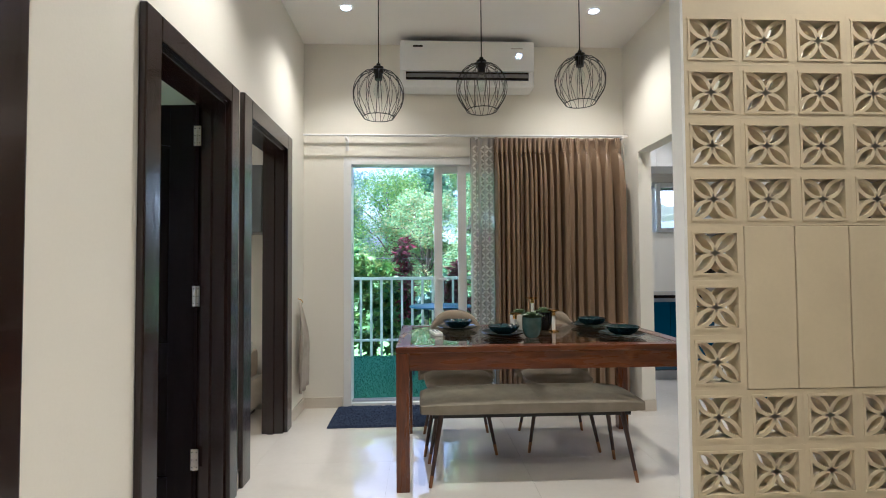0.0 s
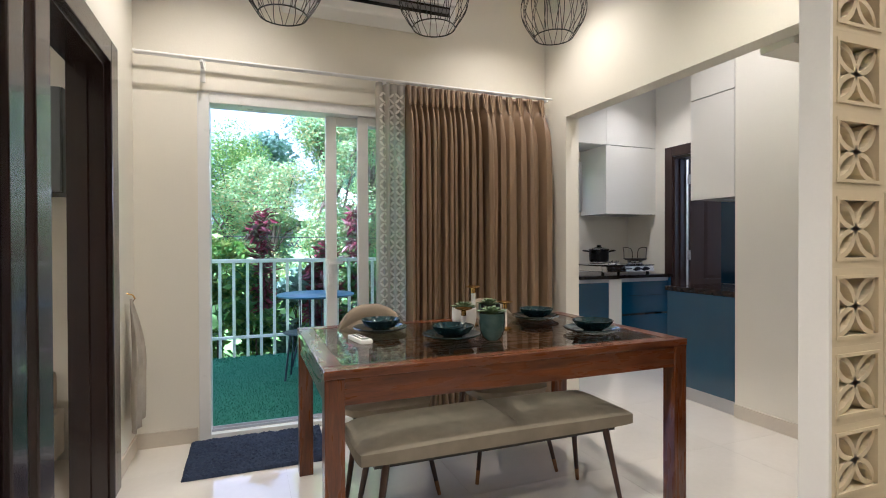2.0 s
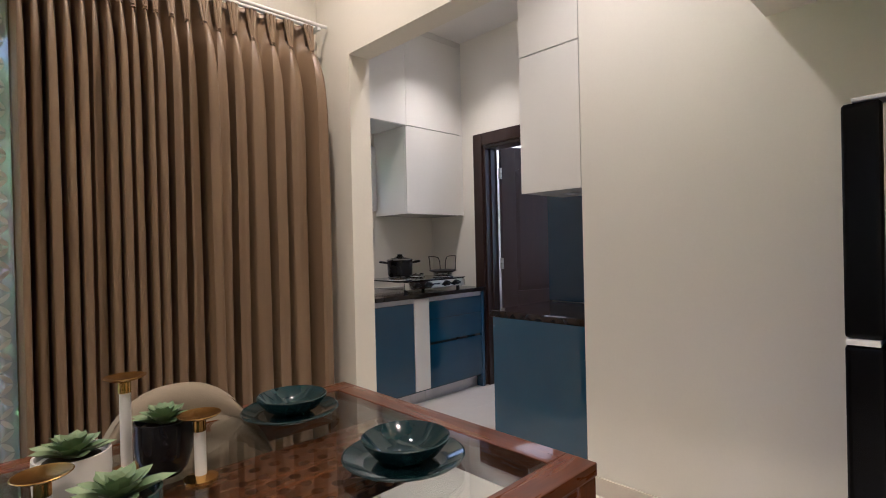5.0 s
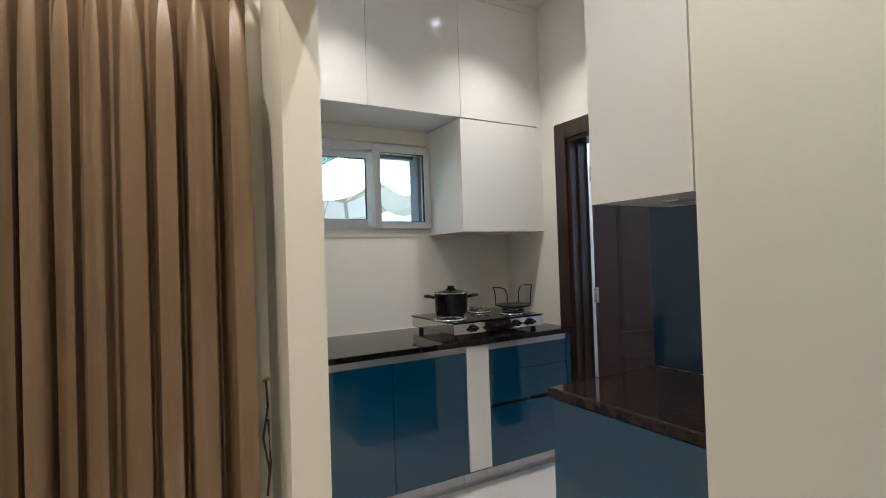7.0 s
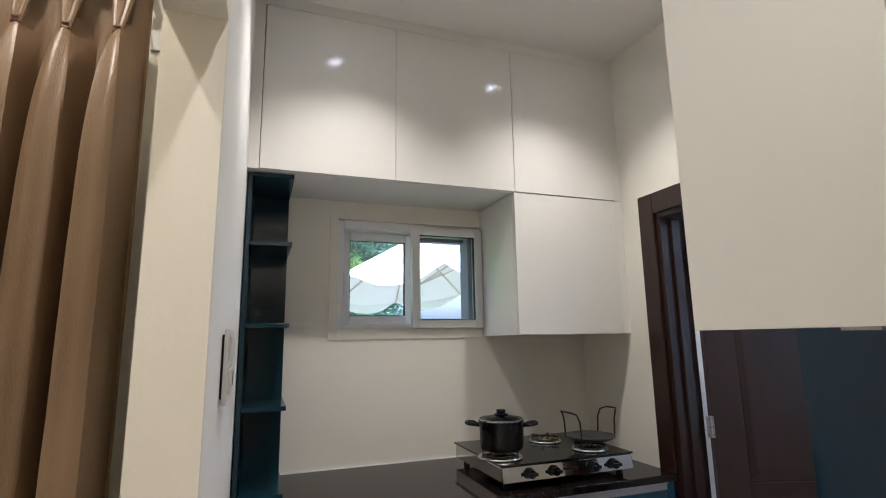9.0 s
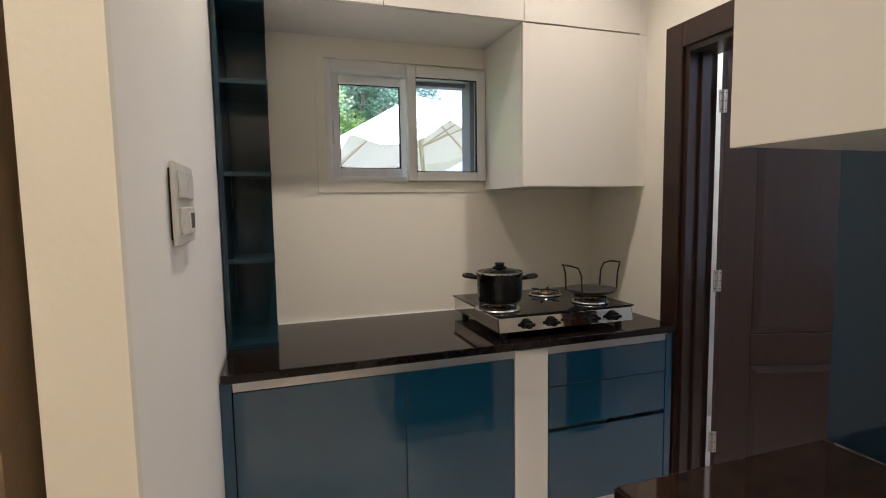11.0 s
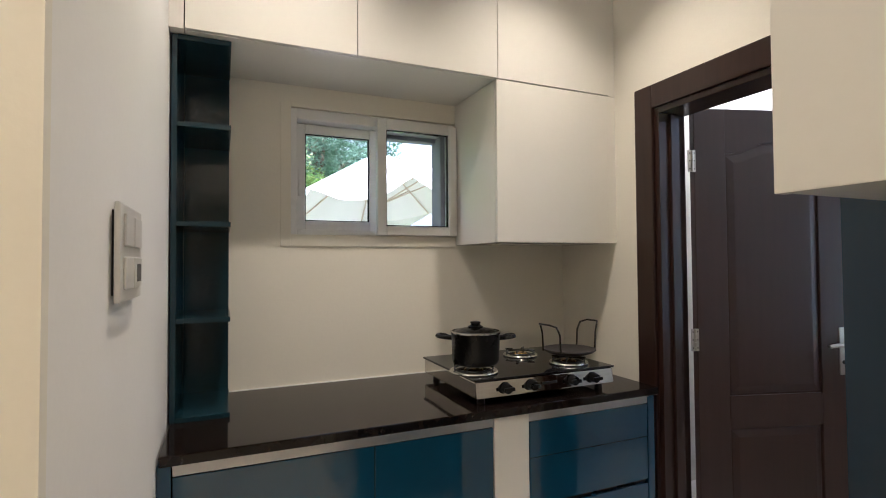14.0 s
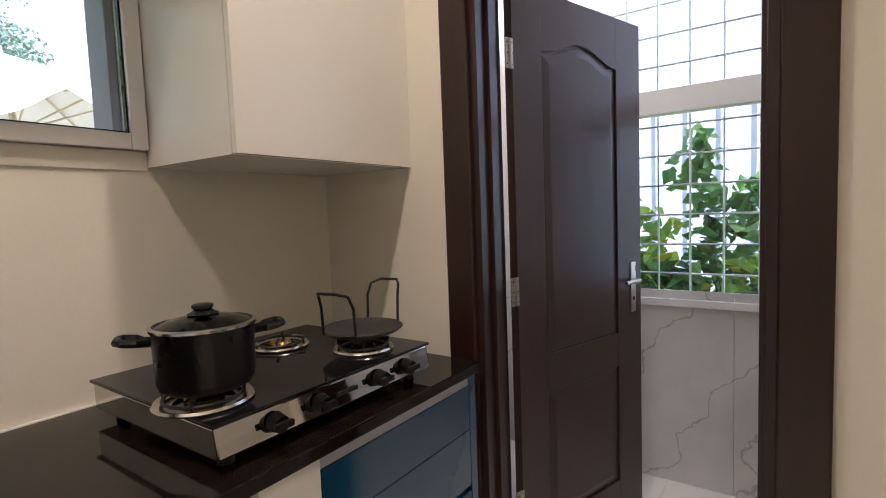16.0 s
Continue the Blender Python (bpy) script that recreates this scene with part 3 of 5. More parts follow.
sheer_mat = bpy.data.materials.new("sheer_cloth")
sheer_mat.use_nodes = True
sn, sl = sheer_mat.node_tree.nodes, sheer_mat.node_tree.links
sn.remove(sn["Principled BSDF"])
s_tr, s_df, s_tl = sn.new("ShaderNodeBsdfTransparent"), sn.new("ShaderNodeBsdfDiffuse"), sn.new("ShaderNodeBsdfTranslucent")
for q in (s_df, s_tl):
    q.inputs[0].default_value = (0.62, 0.58, 0.52, 1)
s_m1, s_m2 = sn.new("ShaderNodeMixShader"), sn.new("ShaderNodeMixShader")
s_m1.inputs[0].default_value, s_m2.inputs[0].default_value = 0.5, 0.55
sl.new(s_df.outputs[0], s_m1.inputs[1])
sl.new(s_tl.outputs[0], s_m1.inputs[2])
sl.new(s_tr.outputs[0], s_m2.inputs[1])
sl.new(s_m1.outputs[0], s_m2.inputs[2])
sl.new(s_m2.outputs[0], sn["Material Output"].inputs[0])
sh = drape("sheer_curtain", 0.497, 0.70, 4, sheer_mat, "sheer white curtain with woven petal motifs", BACK - 0.075, 0.028, 5, pinch=False)
motif = bmesh.new()
CELL = 0.036
for r in range(60):
    for c in range(5):
        x, z = -0.072 + c * CELL, 0.04 + r * CELL
        y = -0.036 - 0.012 * math.cos(c * 2.1)
        sgn = 1 if (r + c) % 2 else -1
        ring = []
        for i in range(12):
            a = 2 * math.pi * i / 12
            along, across = 0.022 * math.cos(a), 0.0078 * math.sin(a) * abs(math.sin(a)) ** 0.4
            ring.append(motif.verts.new((x + 0.7071 * (along - across) * sgn, y, z + 0.7071 * (along + across))))
        motif.faces.new(ring)
motif_ob = part("motif_weave", motif, surf("motif_thread", (0.58, 0.55, 0.50), (0.50, 0.47, 0.42), 0.7, 20), sh, "woven petal motifs")
motif_ob["kind"] = "stuff"
tie = thing("tieback_hook", "small brass curtain hook with a hanging brown cord", "hook", (1.842, BACK, 0))
part("hook", tube([(0, 0, 0.98), (0, -0.02, 0.98), (-0.008, -0.035, 0.985), (0.004, -0.04, 0.995), (0.008, -0.03, 0.985)], 0.004, 6), brass, tie, "brass hook", smooth=True)
part("cord", tube([(0, -0.03, 0.985), (0.004, -0.028, 0.90), (-0.012, -0.026, 0.80), (0.004, -0.03, 0.70), (-0.004, -0.03, 0.62), (0.008, -0.03, 0.72), (0.004, -0.028, 0.86)], 0.004, 6), surf("cord", (0.12, 0.08, 0.05), None, 0.8), tie, "brown twisted cord", smooth=True)

# ---- air conditioner ----
ac = thing("air_conditioner", "white split air conditioner high on the wall", "air conditioner", (0.468, BACK, 2.665))
part("body", box(-0.56, 0.56, -0.20, -0.002, 0.0, 0.385), white_plastic, ac, "", 0.022, seg=3)
part("front_panel", box(-0.555, 0.555, -0.222, -0.201, 0.13, 0.38), white_plastic, ac, "glossy white front panel", 0.009, seg=3)
part("outlet", box(-0.51, 0.51, -0.206, -0.19, 0.06, 0.125), black_plastic, ac, "dark air outlet")
part("louvre", box(-0.505, 0.505, -0.216, -0.2065, 0.078, 0.108), surf("grey_louvre", (0.22, 0.21, 0.20), None, 0.4), ac, "grey swing louvre", 0.004)
for x in (-0.25, 0.0, 0.25):
    part("vane", box(x - 0.004, x + 0.004, -0.212, -0.2, 0.062, 0.122), black_plastic, ac)
part("logo_plate", box(-0.45, -0.37, -0.2235, -0.222, 0.325, 0.34), black_plastic, ac, "small dark maker's plate")
part("badge", box(0.36, 0.46, -0.2235, -0.222, 0.315, 0.323), surf("badge_grey", (0.45, 0.42, 0.38), None, 0.4), ac)
dg = bmesh.new()
for dx in (0.0, 0.025):
    for bx in ((0, 0.014, 0.036, 0.040), (0, 0.014, 0.018, 0.022), (0, 0.003, 0.0, 0.02), (0.011, 0.014, 0.02, 0.04)):
        box(0.41 + dx + bx[0], 0.41 + dx + bx[1], -0.2235, -0.222, 0.235 + bx[2], 0.235 + bx[3], dg)
part("display", dg, glow("display_digits", (0.8, 0.95, 1.0), 2.5), ac, "lit white temperature digits")
gapb = box(-0.53, 0.53, -0.16, -0.03, 0.386, 0.392)
part("intake", gapb, black_plastic, ac, "dark top intake")

# ---- pendant lamps ----


def pendant(x, y, bottom, length):
    t = thing("pendant_lamp", "round black wire cage pendant on a thin cord", "lamp", (x, y, bottom), "pendants over the table")
    R, zc = 0.151, 0.137
    cage = part("cage", bmesh.new(), black_metal, t)
    zb, zt = -0.137, 0.146
    for i in range(28):
        a0 = 2 * math.pi * i / 28
        tw = 0.13 * (1 if i % 2 else -1)
        pts = []
        for k in range(13):
            z = zb + (zt - zb) * k / 12
            r = math.sqrt(max(0.0, R * R - z * z))
            if k == 0:
                r = 0.09
            if k == 1:
                r = max(r, 0.106)
            if k == 12:
                r = 0.026
            a = a0 + tw * math.sin(math.pi * k / 12) * (0.5 if k % 12 else 0) + tw * (k / 12 - 0.5)
            pts.append((r * math.cos(a), r * math.sin(a), zc + z))
        part("wire", tube(pts, 0.0017, 4), black_metal, cage)
    for r, z in ((0.09, zc + zb), (0.027, zc + zt)):
        part("ring", tube([(r * math.cos(2 * math.pi * i / 28), r * math.sin(2 * math.pi * i / 28), z) for i in range(28)], 0.0028, 5, closed=True), black_metal, cage)
    part("lamp_holder", lathe([(0, 0.225), (0.023, 0.225), (0.023, 0.262), (0.03, 0.266), (0.03, 0.30), (0.012, 0.308), (0.012, 0.32), (0, 0.32)], 20), black_plastic, t, "", smooth=True)
    part("bulb", lathe([(0, 0.115), (0.022, 0.122), (0.031, 0.15), (0.026, 0.18), (0.013, 0.21), (0.013, 0.224), (0, 0.224)], 16), clear, t, "clear unlit bulb", smooth=True)
    part("cord", cyl((0, 0, 0.32), (0, 0, length), 0.0035, seg=6), black_plastic, t)
    part("ceiling_rose", lathe([(0, length - 0.03), (0.05, length - 0.03), (0.05, length), (0, length)], 20), black_metal, t, smooth=True)
    return t


for px, pz in ((-0.173, 2.063), (0.439, 2.108), (1.035, 2.156)):
    pendant(px, 3.04, pz, CEIL - pz)

# ---- ceiling downlights ----
lamp_face = glow("downlight_face", (1.0, 0.93, 0.80), 8)
for lx, ly in DOWNLIGHTS:
    d = thing("downlight", "small recessed round ceiling downlight, switched on", "lamp", (lx, ly, CEIL), "ceiling downlights")
    part("trim_ring", lathe([(0.036, -0.001), (0.036, -0.006), (0.046, -0.008), (0.05, -0.001)], 24), white_plastic, d, smooth=True)
    part("lens", lathe([(0, -0.003), (0.036, -0.003), (0.036, -0.001), (0, -0.001)], 24), lamp_face, d, "glowing lens")

# ---- dining table ----
TX0, TX1, TY0, TY1, TZ = -0.065, 1.565, 2.765, 3.765, 0.757
t = thing("dining_table", "reddish teak dining table with an inset dark glass top", "table", (0.75, 3.265, 0))


def tb(x0, x1, y0, y1, z0, z1):
    return box(x0 - 0.75, x1 - 0.75, y0 - 3.265, y1 - 3.265, z0, z1)


part("top_rail", tb(TX0, TX1, TY0, TY0 + 0.075, TZ - 0.03, TZ), teak, t, "", 0.003)
part("top_rail", tb(TX0, TX1, TY1 - 0.075, TY1, TZ - 0.03, TZ), teak, t, "", 0.003)
part("top_rail", tb(TX0, TX0 + 0.075, TY0 + 0.076, TY1 - 0.076, TZ - 0.03, TZ), teak_y, t, "", 0.003)
part("top_rail", tb(TX1 - 0.075, TX1, TY0 + 0.076, TY1 - 0.076, TZ - 0.03, TZ), teak_y, t, "", 0.003)
part("glass_top", tb(TX0 + 0.0765, TX1 - 0.0765, TY0 + 0.0765, TY1 - 0.0765, TZ - 0.012, TZ - 0.002), table_glass, t, "smoked glass inset")
for y0, y1 in ((TY0 + 0.03, 3.088), (3.442, TY1 - 0.03)):
    part("cross_rail", tb(0.755, 0.825, y0, y1, TZ - 0.060, TZ - 0.032), teak_y, t, "wooden cross rail under the glass", 0.003)
part("centre_board", tb(0.545, 0.985, 3.09, 3.44, TZ - 0.055, TZ - 0.035), teak, t, "wooden board under the glass", 0.002)


def pierced_board(x0, y0, nx, ny, pitch, r, z0, z1):
    """A board with a round hole through every cell of a grid."""
    bm = bmesh.new()
    for i in range(nx):
        for j in range(ny):
            cx, cy = x0 + (i + 0.5) * pitch - 0.75, y0 + (j + 0.5) * pitch - 3.265
            rings = []
            for z in (z0, z1):
                for k in range(16):
                    a = 2 * math.pi * k / 16
                    q = pitch / 2 / max(abs(math.cos(a)), abs(math.sin(a)))
                    rings.append((bm.verts.new((cx + q * math.cos(a), cy + q * math.sin(a), z)), bm.verts.new((cx + r * math.cos(a), cy + r * math.sin(a), z))))
            for k in range(16):
                n = (k + 1) % 16
                bm.faces.new((rings[16 + k][0], rings[16 + n][0], rings[16 + n][1], rings[16 + k][1]))
                bm.faces.new((rings[k][0], rings[k][1], rings[n][1], rings[n][0]))
                bm.faces.new((rings[k][1], rings[16 + k][1], rings[16 + n][1], rings[n][1]))
    bmesh.ops.remove_doubles(bm, verts=bm.verts, dist=0.0005)
    return bm


for x0 in (0.045, 0.985):
    part("pierced_board", pierced_board(x0, 3.09, 10, 7, 0.05, 0.014, TZ - 0.055, TZ - 0.035), teak, t, "wooden board pierced with round holes")
for y in (TY0 + 0.008, TY1 - 0.030):
    part("apron", tb(TX0 + 0.07, TX1 - 0.07, y, y + 0.022, TZ - 0.125, TZ - 0.031), teak, t, "", 0.002)
for x in (TX0 + 0.008, TX1 - 0.030):
    part("apron", tb(x, x + 0.022, TY0 + 0.07, TY1 - 0.07, TZ - 0.125, TZ - 0.031), teak_y, t, "", 0.002)
for x in (TX0 + 0.002, TX1 - 0.072):
    for y in (TY0 + 0.002, TY1 - 0.072):
        part("leg", tb(x, x + 0.07, y, y + 0.07, 0, TZ - 0.031), teak_z, t, "", 0.004)


def tapered_leg(parent, top, foot, r0=0.016, r1=0.009, name="leg"):
    top, foot = Vector(top), Vector(foot)
    mid = foot + (top - foot) * 0.16
    leg = part(name, cyl(mid, top, r1 + (r0 - r1) * 0.16, r0, 12), leg_wood, parent, "", smooth=True)
    part("foot_cap", cyl(foot, mid, r1, r1 + (r0 - r1) * 0.16 + 0.0006, 12), brass_dull, leg, "brass foot cap", smooth=True)


leg_wood = surf("leg_dark_wood", (0.055, 0.024, 0.014), (0.035, 0.015, 0.010), 0.35, 6, 0.1, 40, stretch=(8, 8, 1))
brass_dull = surf("copper_foot", (0.32, 0.16, 0.07), (0.25, 0.12, 0.05), 0.35, 8, metal=0.7)

# ---- bench ----
bn = thing("bench", "beige linen upholstered bench on tapered wooden legs", "bench", (0.68, 2.985, 0))
seat = bmesh.new()
NX, NY = 40, 16
for layer in (0, 1):
    for i in range(NX + 1):
        for j in range(NY + 1):
            u, v = 2 * i / NX - 1, 2 * j / NY - 1
            e = max(abs(u) ** 9, abs(v) ** 6)
            x = 0.62 * u * (1 - 0.016 * abs(v) ** 6)
            y = 0.19 * v * (1 - 0.06 * abs(u) ** 10)
            z = (0.478 - 0.034 * e - 0.010 * u * u + 0.002 * noise.noise(Vector((x * 5, y * 6, 1)))) if layer == 0 else 0.376 + 0.016 * e
            seat.verts.new((x, y, z))
seat.verts.ensure_lookup_table()
N = (NX + 1) * (NY + 1)
for i in range(NX):
    for j in range(NY):
        a = i * (NY + 1) + j
        seat.faces.new([seat.verts[k] for k in (a, a + NY + 1, a + NY + 2, a + 1)])
        seat.faces.new([seat.verts[N + k] for k in (a, a + 1, a + NY + 2, a + NY + 1)])
rim = [i * (NY + 1) for i in range(NX + 1)] + [NX * (NY + 1) + j for j in range(1, NY + 1)] + [i * (NY + 1) + NY for i in range(NX - 1, -1, -1)] + [j for j in range(NY - 1, 0, -1)]
for k in range(len(rim)):
    a, b = rim[k], rim[(k + 1) % len(rim)]
    seat.faces.new([seat.verts[q] for q in (b, a, N + a, N + b)])
part("seat", seat, linen, bn, "beige woven linen seat", smooth=True)
part("seat_frame", box(-0.55, 0.55, -0.13, 0.13, 0.355, 0.378), black_metal, bn)
part("seam", box(0.02, 0.024, -0.187, 0.187, 0.4745, 0.479), linen, bn)
for sx in (-1, 1):
    for sy in (-1, 1):
        tapered_leg(bn, (sx * 0.50, sy * 0.12, 0.39), (sx * 0.565, sy * 0.165, 0.0))

# ---- chairs ----


def chair(x, y):
    t = thing("dining_chair", "beige quilted shell dining chair tucked under the table", "chair", (x, y, 0), "chairs at the table")
    s = bmesh.new()
    n, m = 24, 8
    for j in range(m + 1):
        r = j / m
        for i in range(n):
            a = 2 * math.pi * i / n
            k = 1 / max(abs(math.cos(a)) ** 4 + abs(math.sin(a)) ** 4, 1e-6) ** 0.25
            x_, y_ = 0.225 * k * r * math.cos(a), 0.215 * k * r * math.sin(a)
            s.verts.new((x_, y_, 0.475 - 0.035 * r ** 6 - 0.01 * (1 - r)))
    for i in range(n):
        a = 2 * math.pi * i / n
        k = 1 / max(abs(math.cos(a)) ** 4 + abs(math.sin(a)) ** 4, 1e-6) ** 0.25
        s.verts.new((0.215 * k * math.cos(a), 0.205 * k * math.sin(a), 0.405))
    s.verts.ensure_lookup_table()
    for j in range(m + 1):
        for i in range(n):
            i2 = (i + 1) % n
            s.faces.new([s.verts[q] for q in (j * n + i, j * n + i2, (j + 1) * n + i2, (j + 1) * n + i)]) if j else None
    s.faces.new([s.verts[(m + 1) * n + i] for i in range(n - 1, -1, -1)])
    bmesh.ops.remove_doubles(s, verts=[s.verts[i] for i in range(n)], dist=0.001)
    bmesh.ops.contextual_create(s, geom=[e for e in s.edges if e.is_boundary]) if any(e.is_boundary for e in s.edges) else None
    part("seat", s, chair_cloth, t, "beige seat cushion", smooth=True)
    b = bmesh.new()
    NA, NZ = 26, 48
    for side in (0, 1):
        for k in range(NZ + 1):
            v = k / NZ
            for i in range(NA + 1):
                u = 2 * i / NA - 1
                half = 0.268 * (1 - 0.08 * v) * (1 - (max(0.0, v - 0.45) / 0.55) ** 3 * 0.22)
                ang = u * 1.05
                bx = half * math.sin(ang) / math.sin(1.05)
                by = 0.20 + 0.055 * v - 0.085 * (1 - math.cos(ang)) * 1.6
                top = 0.868 - 0.15 * abs(u) ** 2.4
                bz = 0.40 + (top - 0.40) * v
                groove = 0.017 * abs(math.sin(math.pi * (v * 6.0 + 0.5 * u * u))) ** 0.6
                off = (-0.014 - groove) if side == 0 else 0.022
                b.verts.new((bx, by + off * (1 if v < 1 and abs(u) < 1 else 0.3), bz))
    b.verts.ensure_lookup_table()
    M = (NZ + 1) * (NA + 1)
    for k in range(NZ):
        for i in range(NA):
            a = k * (NA + 1) + i
            b.faces.new([b.verts[q] for q in (a, a + 1, a + NA + 2, a + NA + 1)])
            b.faces.new([b.verts[M + q] for q in (a, a + NA + 1, a + NA + 2, a + 1)])
    loop = list(range(NA + 1)) + [k * (NA + 1) + NA for k in range(1, NZ + 1)] + [NZ * (NA + 1) + i for i in range(NA - 1, -1, -1)] + [k * (NA + 1) for k in range(NZ - 1, 0, -1)]
    for k in range(len(loop)):
        p, q = loop[k], loop[(k + 1) % len(loop)]
        b.faces.new([b.verts[w_] for w_ in (q, p, M + p, M + q)])
    part("backrest", b, chair_cloth, t, "quilted curved backrest", smooth=True)
    part("seat_frame", box(-0.17, 0.17, -0.16, 0.16, 0.385, 0.406), black_metal, t)
    for sx in (-1, 1):
        for sy in (-1, 1):
            tapered_leg(t, (sx * 0.15, sy * 0.14, 0.40), (sx * 0.225, sy * 0.215, 0.0))
    return t


ch = chair(0.315, 3.475)
copy_thing(ch, pose(0.985, 3.49, 0, 0, 0, -3))

# ---- refrigerator ----
fr = thing("refrigerator", "tall glossy black two-door refrigerator behind the block screen", "refrigerator", (2.375, 2.145, 0))
part("body", box(-0.315, 0.315, -0.25, 0.165, 0.03, 1.53), fridge_black, fr, "glossy black side", 0.008)
for z0, z1 in ((0.05, 0.985), (1.0, 1.545)):
    dr = part("door", box(-0.318, 0.318, 0.181, 0.255, z0, z1), fridge_black, fr, "glossy black door", 0.012, seg=3)
    part("gasket", box(-0.308, 0.308, 0.166, 0.180, z0 + 0.01, z1 - 0.01), surf("gasket_grey", (0.40, 0.38, 0.34), None, 0.6), dr, "pale rubber gasket")
part("hinge_cap", box(-0.318, -0.23, 0.12, 0.235, 1.5455, 1.556), grey_alu, fr, "", 0.003)
part("split_trim", box(-0.319, 0.318, 0.19, 0.252, 0.9855, 0.9995), white_plastic, fr)
for sx in (-0.26, 0.26):
    for sy in (-0.2, 0.12):
        part("foot", cyl((sx, sy, 0), (sx, sy, 0.03), 0.02), black_plastic, fr)

# ---- door mat ----
rug = thing("door_mat", "dark navy shaggy mat at the balcony door", "mat", (-0.25, 4.11, 0))
rm = bmesh.new()
NX, NY = 90, 64
for i in range(NX + 1):
    for j in range(NY + 1):
        x, y = -0.375 + 0.75 * i / NX, -0.265 + 0.53 * j / NY
        e = min(i, NX - i, j, NY - j)
        z = 0.003 if e == 0 else 0.014 + 0.010 * random.random() + 0.006 * noise.noise(Vector((x * 14, y * 14, 0)))
        rm.verts.new((x + random.uniform(-.003, .003), y + random.uniform(-.003, .003), z))
rm.verts.ensure_lookup_table()
for i in range(NX):
    for j in range(NY):
        a = i * (NY + 1) + j
        rm.faces.new([rm.verts[k] for k in (a, a + NY + 1, a + NY + 2, a + 1)])
part("tufting", rm, rug_mat, rug, "navy shag pile")
part("backing", box(-0.372, 0.372, -0.262, 0.262, 0.0005, 0.004), black_plastic, rug)

# ---- cloth on the wall hook ----
cl = thing("hanging_cloth", "grey-brown cloth hanging from a brass wall hook", "cloth", (LEFT, 4.2, 0))
hb = bmesh.new()
for k in range(15):
    v = k / 14
    z = 0.90 - 0.68 * v
    wdt = 0.015 + 0.15 * min(1, v * 1.7) ** 0.8 * (1 - 0.35 * max(0, v - 0.75) * 2)
    for i in range(13):
        u = i / 12 - 0.5
        out = 0.028 + 0.055 * math.sin(min(1, v * 1.5) * math.pi * 0.6) * (0.65 + 0.35 * math.cos(u * 14 + 2 * v))
        hb.verts.new((out, u * wdt * 1.6 - 0.02, z + 0.04 * u * v))
hb.verts.ensure_lookup_table()
for k in range(14):
    for i in range(12):
        a = k * 13 + i
        hb.faces.new([hb.verts[q] for q in (a, a + 13, a + 14, a + 1)])
ob = part("cloth", hb, cloth_grey, cl, smooth=True)
ob.modifiers.new("thickness", 'SOLIDIFY').thickness = 0.008
part("hook", tube([(0, 0, 0.93), (0.03, 0, 0.92), (0.04, 0, 0.90), (0.03, 0, 0.885)], 0.004, 6), brass, cl, "brass hook", smooth=True)

# ---- tableware ----
def bowl_and_plate(x, y, first=None):
    p = thing("plate", "round dark teal glazed plate on the table", "plate", (x, y, TZ - 0.002), "place settings")
    part("dish", lathe([(0, 0.003), (0.085, 0.003), (0.10, 0.006), (0.134, 0.020), (0.137, 0.024), (0.133, 0.026), (0.10, 0.013), (0.085, 0.010), (0, 0.010)], 40), ceramic, p, smooth=True)
    part("foot_ring", lathe([(0.06, 0), (0.078, 0), (0.08, 0.004), (0.058, 0.004), (0.06, 0)], 32), ceramic, p, smooth=True)
    b = thing("bowl", "shallow teal glazed bowl standing on a plate", "bowl", (x + 0.004, y - 0.003, TZ + 0.0083), "place settings")
    part("bowl_body", lathe([(0, 0.004), (0.045, 0.003), (0.075, 0.018), (0.096, 0.045), (0.099, 0.052), (0.096, 0.053), (0.070, 0.024), (0.04, 0.010), (0, 0.009)], 40), ceramic, b, smooth=True)
    part("foot_ring", lathe([(0.03, 0), (0.043, 0), (0.046, 0.006), (0.028, 0.006), (0.03, 0)], 28), ceramic, b, smooth=True)


for px, py in ((0.315, 3.50), (0.575, 3.185), (1.255, 3.565), (1.275, 3.075)):
    bowl_and_plate(px, py)


def rosette(parent, r, z, n=30, seed=1):
    rnd = random.Random(seed)
    for k in range(n):
        f = k / n
        a = k * 2.399
        tilt = radians(12 + 66 * f)
        ln = r * (0.35 + 0.75 * (1 - f)) * rnd.uniform(0.9, 1.1)
        w = r * 0.24 * (0.6 + 0.5 * (1 - f))
        bm = bmesh.new()
        pts = []
        for i in range(6):
            u = i / 5
            ww = w * (math.sin(math.pi * min(1, u * 0.8 + 0.12)) ** 0.8) * (1 if i < 5 else 0.05)
            h = 0.10 * ln * math.sin(math.pi * u)
            for s in (-1, 0, 1):
                pts.append(bm.verts.new((ln * u, s * ww, h * (1 if s else 0.35) + (0 if s else -0.06 * ln * math.sin(math.pi * u)))))
        for i in range(5):
            for s in (0, 1):
                q = i * 3 + s
                bm.faces.new((pts[q], pts[q + 3], pts[q + 4], pts[q + 1]))
        ob = part("leaf", bm, succulent, parent, smooth=True)
        ob.matrix_local = Matrix.Translation((0, 0, z + 0.012 * f)) @ Matrix.Rotation(a, 4, 'Z') @ Matrix.Rotation(-tilt, 4, 'Y')


